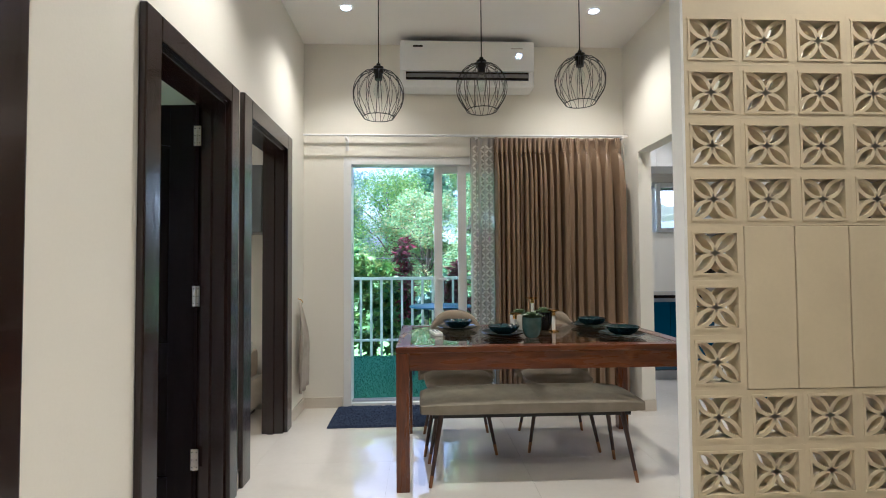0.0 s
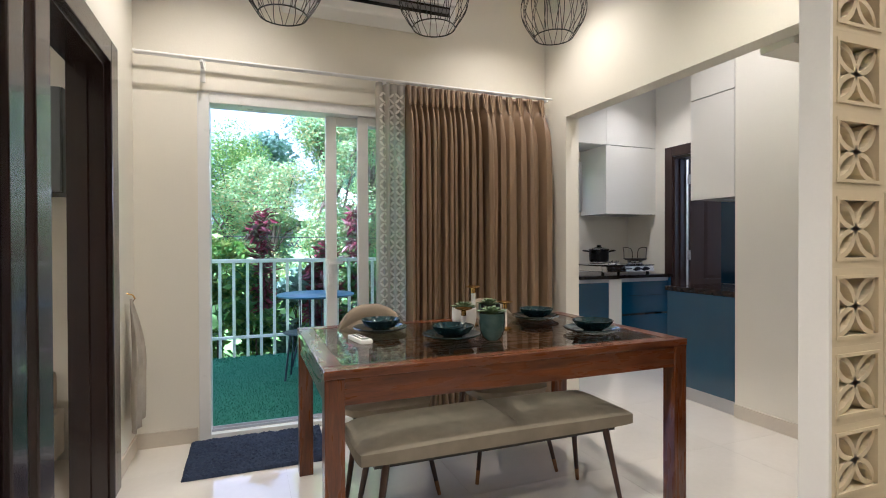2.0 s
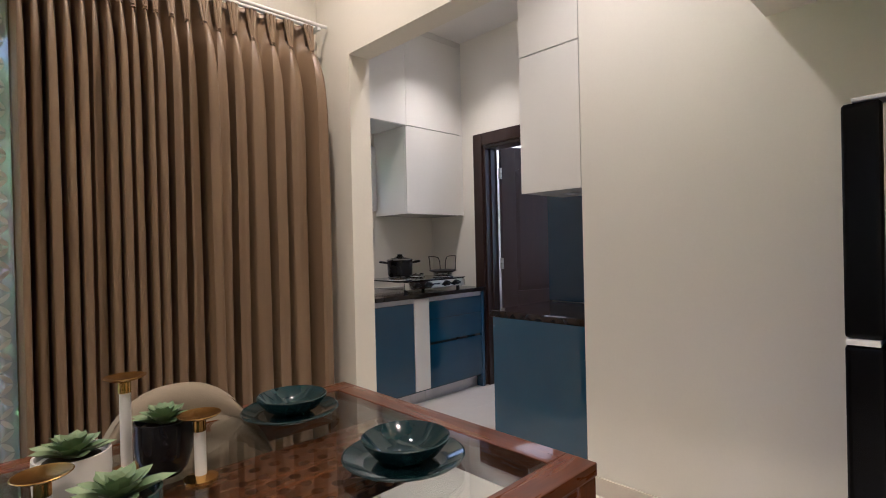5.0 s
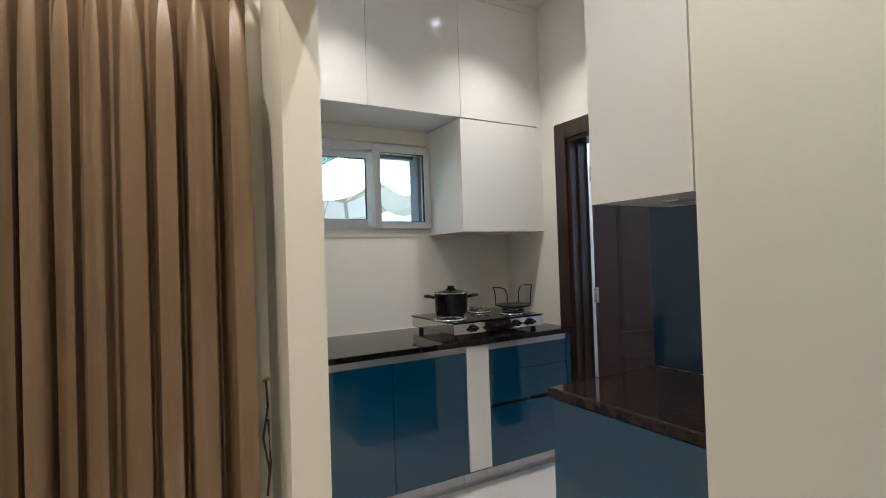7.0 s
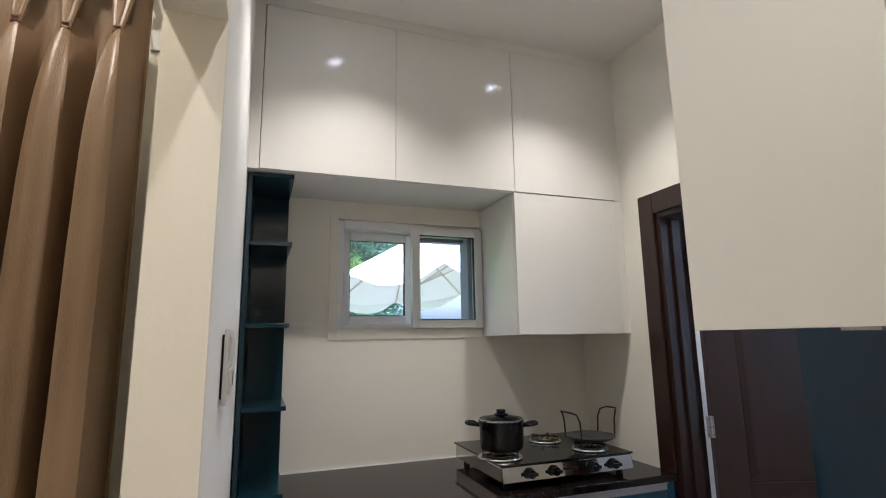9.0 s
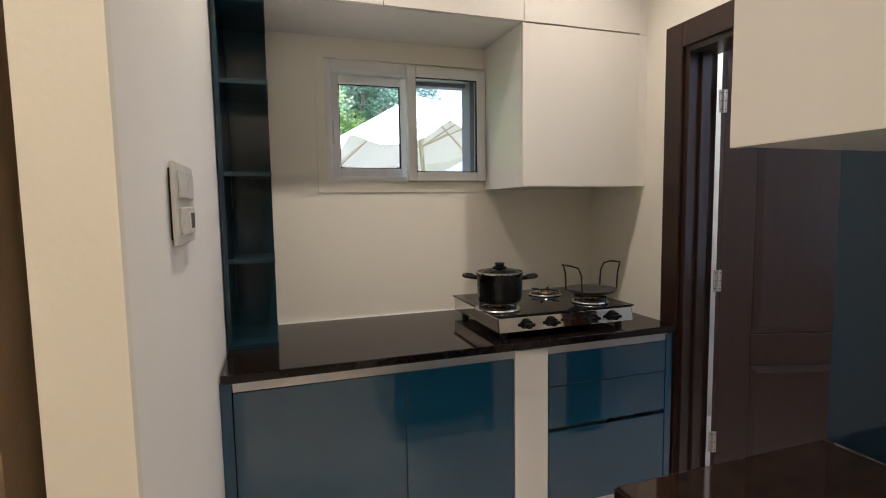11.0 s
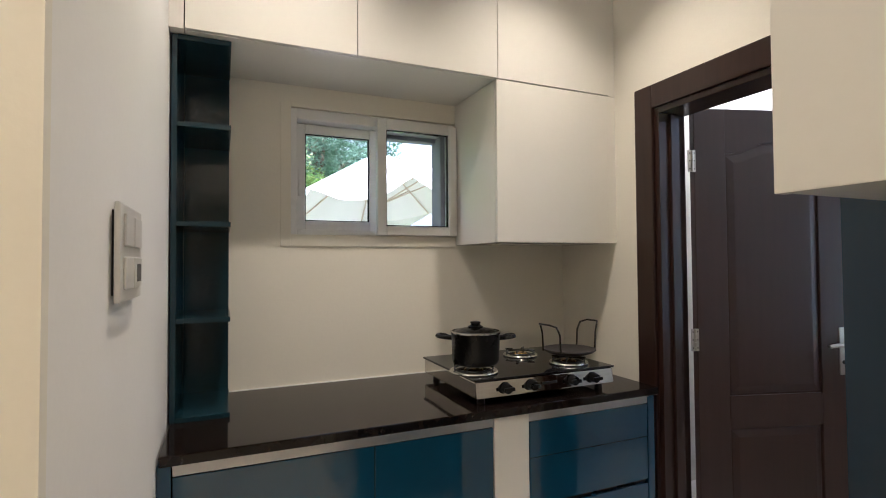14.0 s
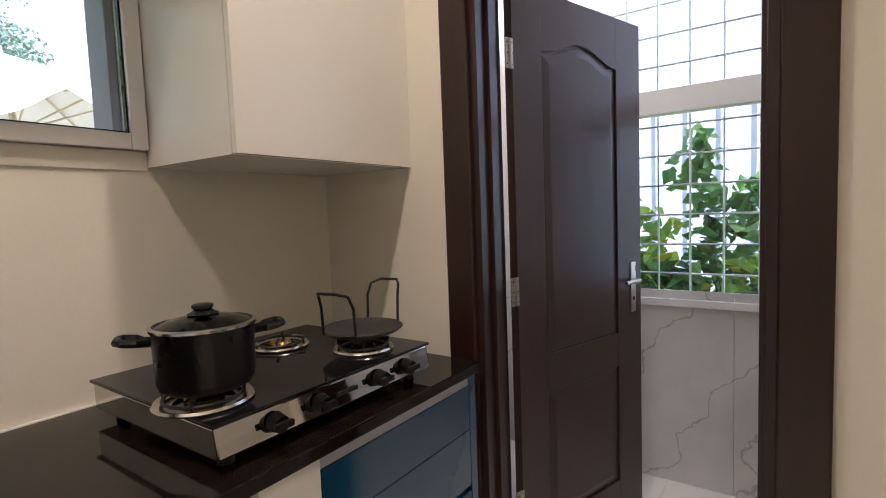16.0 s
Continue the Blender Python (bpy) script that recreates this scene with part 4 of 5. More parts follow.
def pot_plant(name, label, x, y, r, h, material, foot, seed):
    t = thing(name, label, "plant pot", (x, y, TZ - 0.002), "potted succulents")
    prof = [(0, 0.0), (r * 0.55, 0.0), (r * 0.62, foot * 0.6), (r * 0.80, foot + 0.012), (r * 0.97, h * 0.42), (r, h * 0.7), (r * 0.99, h), (r * 0.92, h), (r * 0.90, h * 0.9), (0, h * 0.88)]
    part("pot", lathe(prof, 32), material, t, smooth=True)
    part("soil", lathe([(0, h * 0.885), (r * 0.9, h * 0.885), (r * 0.9, h * 0.895), (0, h * 0.905)], 20), bark, t)
    rosette(t, r * 1.15, h * 0.9, 30, seed)


pot_plant("plant_pot", "white ceramic pot with a green succulent", 0.715, 3.36, 0.062, 0.115, white_ceramic, 0.004, 1)
pot_plant("plant_pot", "dark green glazed pot with a grey-green succulent", 0.735, 3.09, 0.060, 0.122, surf("green_glaze", (0.020, 0.055, 0.050), (0.05, 0.09, 0.08), 0.12, 20, coat=0.3), 0.006, 2)
pot_plant("plant_pot", "black ceramic pot with a small green succulent", 0.885, 3.42, 0.058, 0.120, black_gloss, 0.004, 3)


def candlestick(x, y, h):
    t = thing("candle_holder", "brass topped candle holder on a pale stem", "candle holder", (x, y, TZ - 0.002), "candle holders")
    part("base", lathe([(0, 0), (0.034, 0), (0.034, 0.006), (0.012, 0.012), (0, 0.012)], 24), brass, t, smooth=True)
    part("stem", lathe([(0, 0.011), (0.0115, 0.011), (0.0115, h - 0.03), (0, h - 0.03)], 20), white_ceramic, t, "pale glossy stem", smooth=True)
    part("collar", lathe([(0, h - 0.031), (0.0125, h - 0.031), (0.0125, h - 0.006), (0, h - 0.006)], 20), brass, t, smooth=True)
    part("dish", lathe([(0, h - 0.007), (0.02, h - 0.006), (0.038, h + 0.001), (0.043, h + 0.005), (0.041, h + 0.006), (0.02, h - 0.001), (0, h - 0.001)], 28), brass, t, "shallow brass dish", smooth=True)


candlestick(0.83, 3.50, 0.205)
candlestick(0.66, 3.24, 0.125)
candlestick(0.93, 3.33, 0.135)

rc = thing("remote_control", "white air conditioner remote lying on the table", "remote control", (0.165, 3.275, TZ - 0.002))
rc.rotation_euler = (0, 0, radians(-80))
part("case", box(-0.085, 0.085, -0.027, 0.027, 0.0, 0.020), white_plastic, rc, "", 0.006, seg=3)
part("screen", box(0.03, 0.072, -0.019, 0.019, 0.0195, 0.0207), surf("lcd_grey", (0.30, 0.33, 0.30), None, 0.2), rc, "grey display")
for i in range(4):
    for j in (-1, 1):
        part("button", box(-0.065 + i * 0.022, -0.051 + i * 0.022, j * 0.011 - 0.006, j * 0.011 + 0.006, 0.0195, 0.0222), surf("button_grey", (0.10, 0.10, 0.11), None, 0.5) if i == 0 and j == -1 else MATS["button_grey"], rc, "", 0.001)

# ---- kitchen base units ----
CF, CZ = 5.152, 0.872


def unit(name, label, x0, x1, y0=CF + 0.02, y1=KB, z0=0.10, z1=0.815, material=blue_dark):
    t = thing(name, label, "cabinet", ((x0 + x1) / 2, (y0 + y1) / 2, 0))
    hw, hd = (x1 - x0) / 2, (y1 - y0) / 2
    part("body", box(-hw, hw, -hd, hd, z0, z1), material, t)
    part("plinth", box(-hw, hw, -hd + 0.045, -hd + 0.06, 0, z0 - 0.001), grey_alu, t, "brushed aluminium plinth")
    return t, hw, hd


u1, hw, hd = unit("base_cabinet", "glossy blue two-door kitchen base cabinet", 2.012, 3.089)
for a, b in ((-hw + 0.002, 0.612 - hw), (0.616 - hw, hw - 0.002)):
    part("door", box(a, b, -hd - 0.02, -hd - 0.001, 0.115, 0.799), blue_gloss, u1, "high gloss blue door", 0.0015)
u2, hw, hd = unit("filler_panel", "narrow white filler panel between blue cabinets", 3.091, 3.247)
part("panel", box(-hw + 0.001, hw - 0.001, -hd - 0.022, -hd - 0.001, 0.115, 0.832), white_gloss, u2, "white laminate panel", 0.0015)
u3, hw, hd = unit("drawer_cabinet", "glossy blue kitchen cabinet with three drawers", 3.249, 3.862)
for z0, z1 in ((0.659, 0.799), (0.474, 0.656), (0.115, 0.455)):
    part("drawer_front", box(-hw + 0.002, hw - 0.002, -hd - 0.02, -hd - 0.001, z0, z1), blue_gloss, u3, "high gloss blue drawer", 0.0015)
part("finger_groove", box(-hw + 0.002, hw - 0.002, -hd - 0.004, -hd - 0.0005, 0.455, 0.474), black_plastic, u3)
for x0, x1 in ((KW + 0.001, 2.010), (3.864, 3.901)):
    e = thing("end_panel", "blue laminate panel closing the base cabinets", "panel", ((x0 + x1) / 2, CF + 0.2, 0))
    part("panel", box(-(x1 - x0) / 2, (x1 - x0) / 2, -0.2, 0.45, 0.0, 0.838), blue_gloss, e, "", 0.0015)
hs = thing("handle_profile", "long brushed aluminium handle profile under the worktop", "handle", (2.94, CF, 0.829))
for a, b in ((-0.927, 0.150), (0.308, 0.922)):
    part("profile", box(a, b, 0.002, 0.019, -0.028, 0.0095), grey_alu, hs, "", 0.002)
    part("lip", box(a, b, -0.006, 0.0015, 0.002, 0.0095), grey_alu, hs, "", 0.001)
wt = thing("worktop", "polished black granite kitchen worktop", "worktop", (2.94, 5.49, 0.84))
part("slab", box(-0.962, 0.965, -0.362, 0.358, 0, 0.032), granite, wt, "", 0.004)
part("sealant", box(-0.962, 0.99, 0.350, 0.359, 0.032, 0.036), white_plastic, wt, "pale sealant line")

# ---- hob ----
HX0, HX1, HY0, HY1 = 3.03, 3.712, 5.185, 5.735
hob = thing("gas_hob", "three-burner gas hob with black glass and steel front", "hob", ((HX0 + HX1) / 2, (HY0 + HY1) / 2, CZ))
hw, hd = (HX1 - HX0) / 2, (HY1 - HY0) / 2
body = bmesh.new()
box(-hw + 0.006, hw - 0.006, -hd + 0.012, hd - 0.008, 0.030, 0.092, body)
for v in body.verts:
    if v.co.y < 0 and v.co.z < 0.05:
        v.co.y -= 0.012
part("body", body, polished, hob, "polished steel body", 0.004)
part("glass_plate", box(-hw, hw, -hd + 0.004, hd, 0.0935, 0.1015), black_gloss, hob, "black glass plate", 0.003)
for sx in (-1, 1):
    for sy in (-1, 1):
        part("foot", cyl((sx * (hw - 0.05), sy * (hd - 0.05), 0), (sx * (hw - 0.05), sy * (hd - 0.05), 0.0315), 0.017, 0.014), black_plastic, hob)
part("maker_mark", box(-0.035, 0.035, -hd - 0.0005, -hd + 0.003, 0.057, 0.067), black_metal, hob, "small dark maker's mark")
for kx in (-0.205, -0.085, 0.115, 0.225):
    kn = part("knob", cyl((kx, -hd + 0.004, 0.062), (kx, -hd - 0.022, 0.060), 0.022, 0.018, 20), black_plastic, hob, "black knob", smooth=True)
    part("grip", box(kx - 0.022, kx + 0.022, -hd - 0.034, -hd - 0.0215, 0.054, 0.068), black_plastic, kn, "", 0.003)


def burner(x, y, r):
    cx, cy = x - (HX0 + HX1) / 2, y - (HY0 + HY1) / 2
    b = part("burner", lathe([(r * 0.62, 0.102), (r, 0.102), (r * 1.02, 0.106), (r * 0.98, 0.111), (r * 0.80, 0.109), (r * 0.62, 0.104)], 36, c=(cx, cy, 0)), steel, hob, "chrome drip ring", smooth=True)
    part("burner_cap", lathe([(0, 0.118), (r * 0.34, 0.118), (r * 0.40, 0.112), (r * 0.40, 0.104), (0, 0.104)], 24, c=(cx, cy, 0)), brass, b, "brass burner cap", smooth=True)
    s = bmesh.new()
    for k in range(4):
        a = math.pi / 4 + k * math.pi / 2
        tube([(cx + r * 0.80 * math.cos(a), cy + r * 0.80 * math.sin(a), 0.110), (cx + r * 0.86 * math.cos(a), cy + r * 0.86 * math.sin(a), 0.129), (cx + r * 0.45 * math.cos(a), cy + r * 0.45 * math.sin(a), 0.130)], 0.0048, 6, s)
    tube([(cx + r * 0.8 * math.cos(2 * math.pi * k / 24), cy + r * 0.8 * math.sin(2 * math.pi * k / 24), 0.116) for k in range(24)], 0.004, 5, s, closed=True)
    part("pan_support", s, black_metal, b, "black iron pan support", smooth=True)


BURN = ((3.10, 5.335, 0.100), (3.47, 5.565, 0.082), (3.565, 5.315, 0.085))
for b in BURN:
    burner(*b)

pot = thing("cooking_pot", "black lidded cooking pot standing on the hob", "pot", (BURN[0][0] + 0.01, BURN[0][1], CZ + 0.1346))
part("pot_body", lathe([(0, 0), (0.085, 0), (0.093, 0.006), (0.098, 0.02), (0.101, 0.125), (0.103, 0.128), (0.098, 0.128), (0.095, 0.02), (0, 0.006)], 40), black_plastic, pot, "black enamel body", smooth=True)
lid = part("lid", lathe([(0, 0.153), (0.03, 0.151), (0.07, 0.143), (0.094, 0.133), (0.104, 0.130), (0.104, 0.127), (0.09, 0.129), (0, 0.146)], 40), glass("lid_glass", (0.55, 0.57, 0.57), 1.5), pot, "glass lid with a steel rim", smooth=True)
part("lid_rim", lathe([(0.098, 0.1295), (0.106, 0.1295), (0.106, 0.134), (0.098, 0.1365), (0.098, 0.1295)], 40), steel, lid, smooth=True)
part("lid_knob", lathe([(0, 0.152), (0.030, 0.150), (0.032, 0.154), (0.022, 0.159), (0.018, 0.163), (0.022, 0.168), (0.021, 0.173), (0.014, 0.175), (0, 0.175)], 24), black_plastic, lid, "black knob", smooth=True)
for s in (-1, 1):
    part("handle", tube([(s * 0.096, 0.010, 0.106), (s * 0.112, 0.012, 0.108), (s * 0.126, 0.026, 0.112), (s * 0.148, 0.026, 0.115), (s * 0.158, 0.014, 0.116), (s * 0.158, -0.014, 0.116), (s * 0.148, -0.026, 0.115), (s * 0.126, -0.026, 0.112), (s * 0.112, -0.012, 0.108), (s * 0.096, -0.010, 0.106)], 0.0085, 8), black_plastic, pot, "black side handle", smooth=True)
pot.rotation_euler = (0, 0, radians(-28))

tw = thing("griddle_pan", "flat black griddle with tall wire handles on the hob", "pan", (BURN[2][0] + 0.02, BURN[2][1] + 0.02, CZ + 0.1346))
part("plate", lathe([(0, 0), (0.07, 0.002), (0.105, 0.014), (0.118, 0.024), (0.116, 0.028), (0.10, 0.019), (0.06, 0.008), (0, 0.006)], 36), surf("cast_iron", (0.025, 0.022, 0.020), (0.04, 0.036, 0.032), 0.55, 20, 0.2, 90), tw, "dark iron plate", smooth=True)
for s in (-1, 1):
    part("handle", tube([(s * 0.105, -0.055, 0.02), (s * 0.110, -0.055, 0.10), (s * 0.125, -0.05, 0.135), (s * 0.150, -0.03, 0.145), (s * 0.150, 0.03, 0.145), (s * 0.125, 0.05, 0.135), (s * 0.110, 0.055, 0.10), (s * 0.105, 0.055, 0.02)], 0.0042, 6), black_metal, tw, "tall black wire handle", smooth=True)
tw.rotation_euler = (0, 0, radians(8))

# ---- wall cabinets over the hob ----
UF, UZ = 5.408, 2.248


def wall_unit(name, label, x0, x1, z0, z1, y0=UF, y1=KB, group=""):
    t = thing(name, label, "cabinet", ((x0 + x1) / 2, (y0 + y1) / 2, z0), group)
    hw, hd = (x1 - x0) / 2, (y1 - y0) / 2
    part("body", box(-hw, hw, -hd + 0.02, hd, 0, z1 - z0), white_gloss, t)
    part("door", box(-hw + 0.0015, hw - 0.0015, -hd, -hd + 0.0185, 0.0015, z1 - z0 - 0.0015), white_gloss, t, "plain white gloss door", 0.0012)
    return t


for x0, x1 in ((2.02, 2.634), (2.634, 3.271), (3.271, 3.9)):
    wall_unit("wall_cabinet", "white gloss handleless wall cabinet up to the ceiling", x0, x1, UZ + 0.002, CEIL - 0.055, group="upper wall cabinets")
wall_unit("wall_cabinet", "white gloss handleless wall cabinet beside the window", 3.262, 3.891, 1.515, UZ - 0.002)
for nm, b in (("trim", (KW, 2.018, UZ, CEIL)), ("trim", (3.902, KE, UZ, CEIL)), ("trim", (3.893, KE, 1.515, UZ)), ("trim", (2.018, 3.902, CEIL - 0.053, CEIL))):
    structure(nm, box(b[0], b[1], UF + 0.004, KB, b[2] + 0.001, b[3] - 0.001), white_gloss, "white gloss filler strip beside the cabinets")

# ---- open shelf tower ----
st = thing("shelf_tower", "dark blue open shelf tower standing on the worktop", "shelf", (2.075, 5.65, CZ))
part("side_panel", box(-0.098, -0.080, -0.19, 0.198, 0.0, 1.374), blue_dark, st, "", 0.001)
part("back_panel", box(-0.079, 0.094, 0.181, 0.198, 0.0, 1.374), blue_dark, st, "", 0.001)
for z in (0.0, 0.345, 0.69, 1.045, 1.356):
    part("shelf", box(-0.079, 0.097, -0.196, 0.180, z, z + 0.018), blue_dark, st, "", 0.0012)

# ---- kitchen window ----
w = thing("window_1", "white sliding kitchen window with one sash pushed open", "window", (0, KB, 0), kind="structure")
part("window_frame", box(2.43, 2.46, 0.012, 0.19, 1.56, 2.15), upvc, w, "", 0.004)
part("window_frame", box(3.232, 3.262, 0.012, 0.19, 1.56, 2.15), upvc, w, "", 0.004)
part("window_frame", box(2.46, 3.232, 0.012, 0.19, 2.10, 2.15), upvc, w, "", 0.004)
part("window_sill", box(2.46, 3.232, 0.012, 0.19, 1.56, 1.585), upvc, w, "", 0.004)
for x0, x1, y0, z0, z1 in ((2.462, 2.87, 0.085, 1.586, 2.099), (2.834, 3.258, -0.030, 1.562, 2.128)):
    s = part("sash", box(x0, x0 + 0.045, y0, y0 + 0.04, z0, z1), upvc, w, "", 0.004)
    part("stile", box(x1 - 0.045, x1, y0, y0 + 0.04, z0, z1), upvc, s, "", 0.004)
    part("rail", box(x0 + 0.0455, x1 - 0.0455, y0, y0 + 0.04, z0, z0 + 0.045), upvc, s, "", 0.004)
    part("rail", box(x0 + 0.0455, x1 - 0.0455, y0, y0 + 0.04, z1 - 0.045, z1), upvc, s, "", 0.004)
    pn = part("pane", box(x0 + 0.045, x1 - 0.045, y0 + 0.017, y0 + 0.022, z0 + 0.045, z1 - 0.045), clear, s)
    pn.visible_shadow = False
    g = bmesh.new()
    for a in ((x0 + 0.045, x0 + 0.050, z0 + 0.045, z1 - 0.045), (x1 - 0.050, x1 - 0.045, z0 + 0.045, z1 - 0.045), (x0 + 0.05, x1 - 0.05, z1 - 0.050, z1 - 0.045), (x0 + 0.05, x1 - 0.05, z0 + 0.045, z0 + 0.050)):
        box(a[0], a[1], y0 + 0.012, y0 + 0.028, a[2], a[3], g)
    part("gasket", g, black_plastic, s, "black rubber gasket")
# outer frame lies in shade; the grey paints that shade in
shade_grey = surf("shaded_outer_frame", (0.20, 0.19, 0.22), (0.16, 0.155, 0.18), 0.5, 6)
part("outer_frame", box(3.205, 3.2315, 0.0625, 0.186, 1.587, 2.098), shade_grey, w, "outer window frame, shade put into its grey colour", 0.003)
part("outer_frame", box(2.872, 3.204, 0.126, 0.186, 2.075, 2.098), shade_grey, w, "outer window frame, shade put into its grey colour", 0.003)
part("latch", box(2.475, 2.487, 0.070, 0.0845, 1.75, 1.87), upvc, w, "white latch", 0.002)
structure("trim_window", wall_with_holes('y', KB - 0.006, KB - 0.0005, 2.385, 3.26, 1.505, 2.175, [(2.43, 3.26, 1.56, 2.15)]), paint, "smooth cream painted band round the window", bevel=0.002)

# ---- switch plate ----
sw = thing("switch_plate", "silver grey switch plate with two rows of rockers", "switch", (KW, 4.59, 1.448))
part("wall_box", box(0.0, 0.006, -0.10, 0.10, -0.075, 0.075), black_metal, sw, "dark back box")
part("plate", box(0.006, 0.016, -0.118, 0.118, -0.088, 0.088), surf("silver_plastic", (0.66, 0.64, 0.60), (0.60, 0.58, 0.54), 0.3, 6, metal=0.1), sw, "", 0.003)
for z0, z1 in ((0.012, 0.070), (-0.066, -0.008)):
    for y0, y1 in ((-0.09, -0.004), (0.004, 0.09)):
        part("rocker", box(0.0162, 0.021, y0, y1, z0, z1), MATS["silver_plastic"], sw, "", 0.002)
part("socket", box(0.0212, 0.0216, 0.03, 0.08, -0.055, -0.02), black_metal, sw)

# ---- side counter and tall cupboard ----
sc = thing("side_cabinet", "glossy blue side cabinet in the wall niche", "cabinet", (3.11, 3.825, 0))
part("body", box(-0.278, 0.30, -0.295, 0.295, 0.10, 0.815), blue_gloss, sc)
part("front_panel", box(-0.299, -0.279, -0.303, 0.295, 0.10, 0.818), blue_gloss, sc, "high gloss blue front", 0.0015)
part("plinth", box(-0.285, -0.27, -0.30, 0.29, 0.0, 0.099), grey_alu, sc, "brushed aluminium plinth")
part("plinth", box(-0.268, 0.30, 0.27, 0.285, 0.0, 0.099), grey_alu, sc)
st2 = thing("side_worktop", "polished brown-black granite top on the side cabinet", "worktop", (3.11, 3.825, 0.819))
part("slab", box(-0.29, 0.309, -0.304, 0.322, 0, 0.036), brown_granite, st2, "", 0.004)
part("nosing", box(-0.296, -0.2905, -0.304, 0.322, 0.002, 0.034), brown_granite, st2, "rounded front edge", 0.0025)
bp = thing("back_panel", "blue laminate panel behind the side counter, darkened as in shadow", "panel", (3.43, 3.85, 0))
part("panel", box(-0.010, 0.011, -0.325, 0.290, 0.858, CEIL - 0.01), shaded_blue_gloss, bp, "", 0.0015)
part("lower_panel", box(-0.010, 0.011, -0.325, 0.290, 0, 0.8185), blue_dark, bp, "", 0.0015)
tc = thing("tall_wall_cabinet", "white gloss wall cabinet over the side counter", "cabinet", (2.81, 3.705, 1.515))
part("body", box(0.02, 0.40, -0.183, 0.183, 0, 0.738), white_gloss, tc)
part("door", box(-0.002, 0.0185, -0.180, 0.185, -0.002, 0.736), white_gloss, tc, "plain white gloss door", 0.0012)
part("under_light", box(0.15, 0.25, -0.03, 0.03, -0.006, -0.0005), grey_alu, tc)
tc2 = thing("tall_wall_cabinet", "white gloss top cabinet reaching the ceiling", "cabinet", (2.81, 3.705, 2.257))
part("body", box(0.02, 0.40, -0.183, 0.183, 0, CEIL - 2.26), white_gloss, tc2)
part("door", box(-0.002, 0.0185, -0.180, 0.185, 0.002, CEIL - 2.26), white_gloss, tc2, "plain white gloss door", 0.0012)

# ---- kitchen door ----
kd = thing("door_5", "dark brown wooden frame of the kitchen back door", "door", (KE, 0, 0), kind="structure")
for a, c in ((4.228, 4.335), (5.157, 5.26)):
    part("casing", box(-0.022, -0.001, a, c, 0, 2.226), frame_stain, kd, "", 0.006)
part("casing", box(-0.022, -0.001, 4.335, 5.157, 2.118, 2.226), frame_stain, kd, "", 0.006)
for a, c in ((4.334, 4.36), (5.132, 5.158)):
    part("jamb", box(-0.004, 0.155, a, c, 0, 2.118), frame_stain, kd, "", 0.002)
part("lintel", box(-0.004, 0.155, 4.36, 5.132, 2.092, 2.119), frame_stain, kd, "", 0.002)
for a, c in ((4.36, 4.374), (5.118, 5.132)):
    part("door_stop", box(0.055, 0.105, a, c, 0, 2.092), frame_stain, kd, "", 0.002)
lf = thing("kitchen_door", "dark brown moulded two-panel door standing open outwards", "door", (4.114, 5.109, 0))
lf.rotation_euler = (0, 0, math.atan2(-0.217, 0.719))
panel_leaf(lf, 0.79, 2.122, door_paint)
lever(lf, 0.722, 1.0, -1)
for z in (0.30, 1.07, 1.88):
    hinge(lf, (-0.012, -0.016, z))

# ---- balcony ----
structure("balcony_slab", box(-2.6, HEAD_X0, 4.6, 6.85, -0.15, -0.004), skirt, "cement balcony slab")
turf = tagged(new("artificial_turf"), "green artificial turf covering the balcony floor", "turf", "", "structure")
part("base", box(-2.55, HEAD_X0 - 0.01, 4.56, 6.78, -0.004, 0.012), turf_mat, turf, "green turf mat")
verts, faces = [], []
rnd = random.Random(4)
for i in range(30000):
    x, y = rnd.uniform(-1.6, 1.2), rnd.uniform(4.62, 6.76)
    a, h = rnd.uniform(0, 6.28), rnd.uniform(0.008, 0.02)
    dx, dy = 0.0022 * math.cos(a), 0.0022 * math.sin(a)
    k = len(verts)
    verts += [(x - dx, y - dy, 0.011), (x + dx, y + dy, 0.011), (x + rnd.uniform(-.008, .008), y + rnd.uniform(-.008, .008), 0.012 + h)]
    faces.append((k, k + 1, k + 2))
me = bpy.data.meshes.new("blades")
me.from_pydata(verts, [], faces)
me.materials.append(turf_mat)
gb = new("blades", me)
gb.parent = turf
gb["kind"] = "stuff"
RY = 6.75
rl = thing("balcony_railing", "white painted balcony railing with upright bars", "railing", (0, RY, 0))
part("top_rail", box(-2.5, HEAD_X0 - 0.02, -0.025, 0.025, 1.005, 1.045), white_plastic, rl, "", 0.004)
part("bottom_rail", box(-2.5, HEAD_X0 - 0.02, -0.018, 0.018, 0.205, 0.235), white_plastic, rl, "", 0.004)
for i in range(32):
    x = -2.46 + i * 0.1345
    part("bar", box(x - 0.015, x + 0.015, -0.012, 0.012, 0.0, 1.004), white_plastic, rl, "", 0.002)
bt = thing("balcony_table", "round blue metal table on the balcony", "table", (0.30, 5.95, 0.012))
part("tabletop", lathe([(0, 0.695), (0.35, 0.695), (0.36, 0.70), (0.36, 0.712), (0.35, 0.717), (0, 0.717)], 48), blue_paint, bt, "blue painted round top", smooth=True)
for a in range(4):
    an = math.pi / 4 + a * math.pi / 2 + 0.3
    part("leg", tube([(0.16 * math.cos(an), 0.16 * math.sin(an), 0.696), (0.15 * math.cos(an), 0.15 * math.sin(an), 0.35), (0.24 * math.cos(an), 0.24 * math.sin(an), 0.008)], 0.011, 8), surf("dark_blue_metal", (0.02, 0.035, 0.05), None, 0.4) if a == 0 else MATS["dark_blue_metal"], bt, smooth=True)
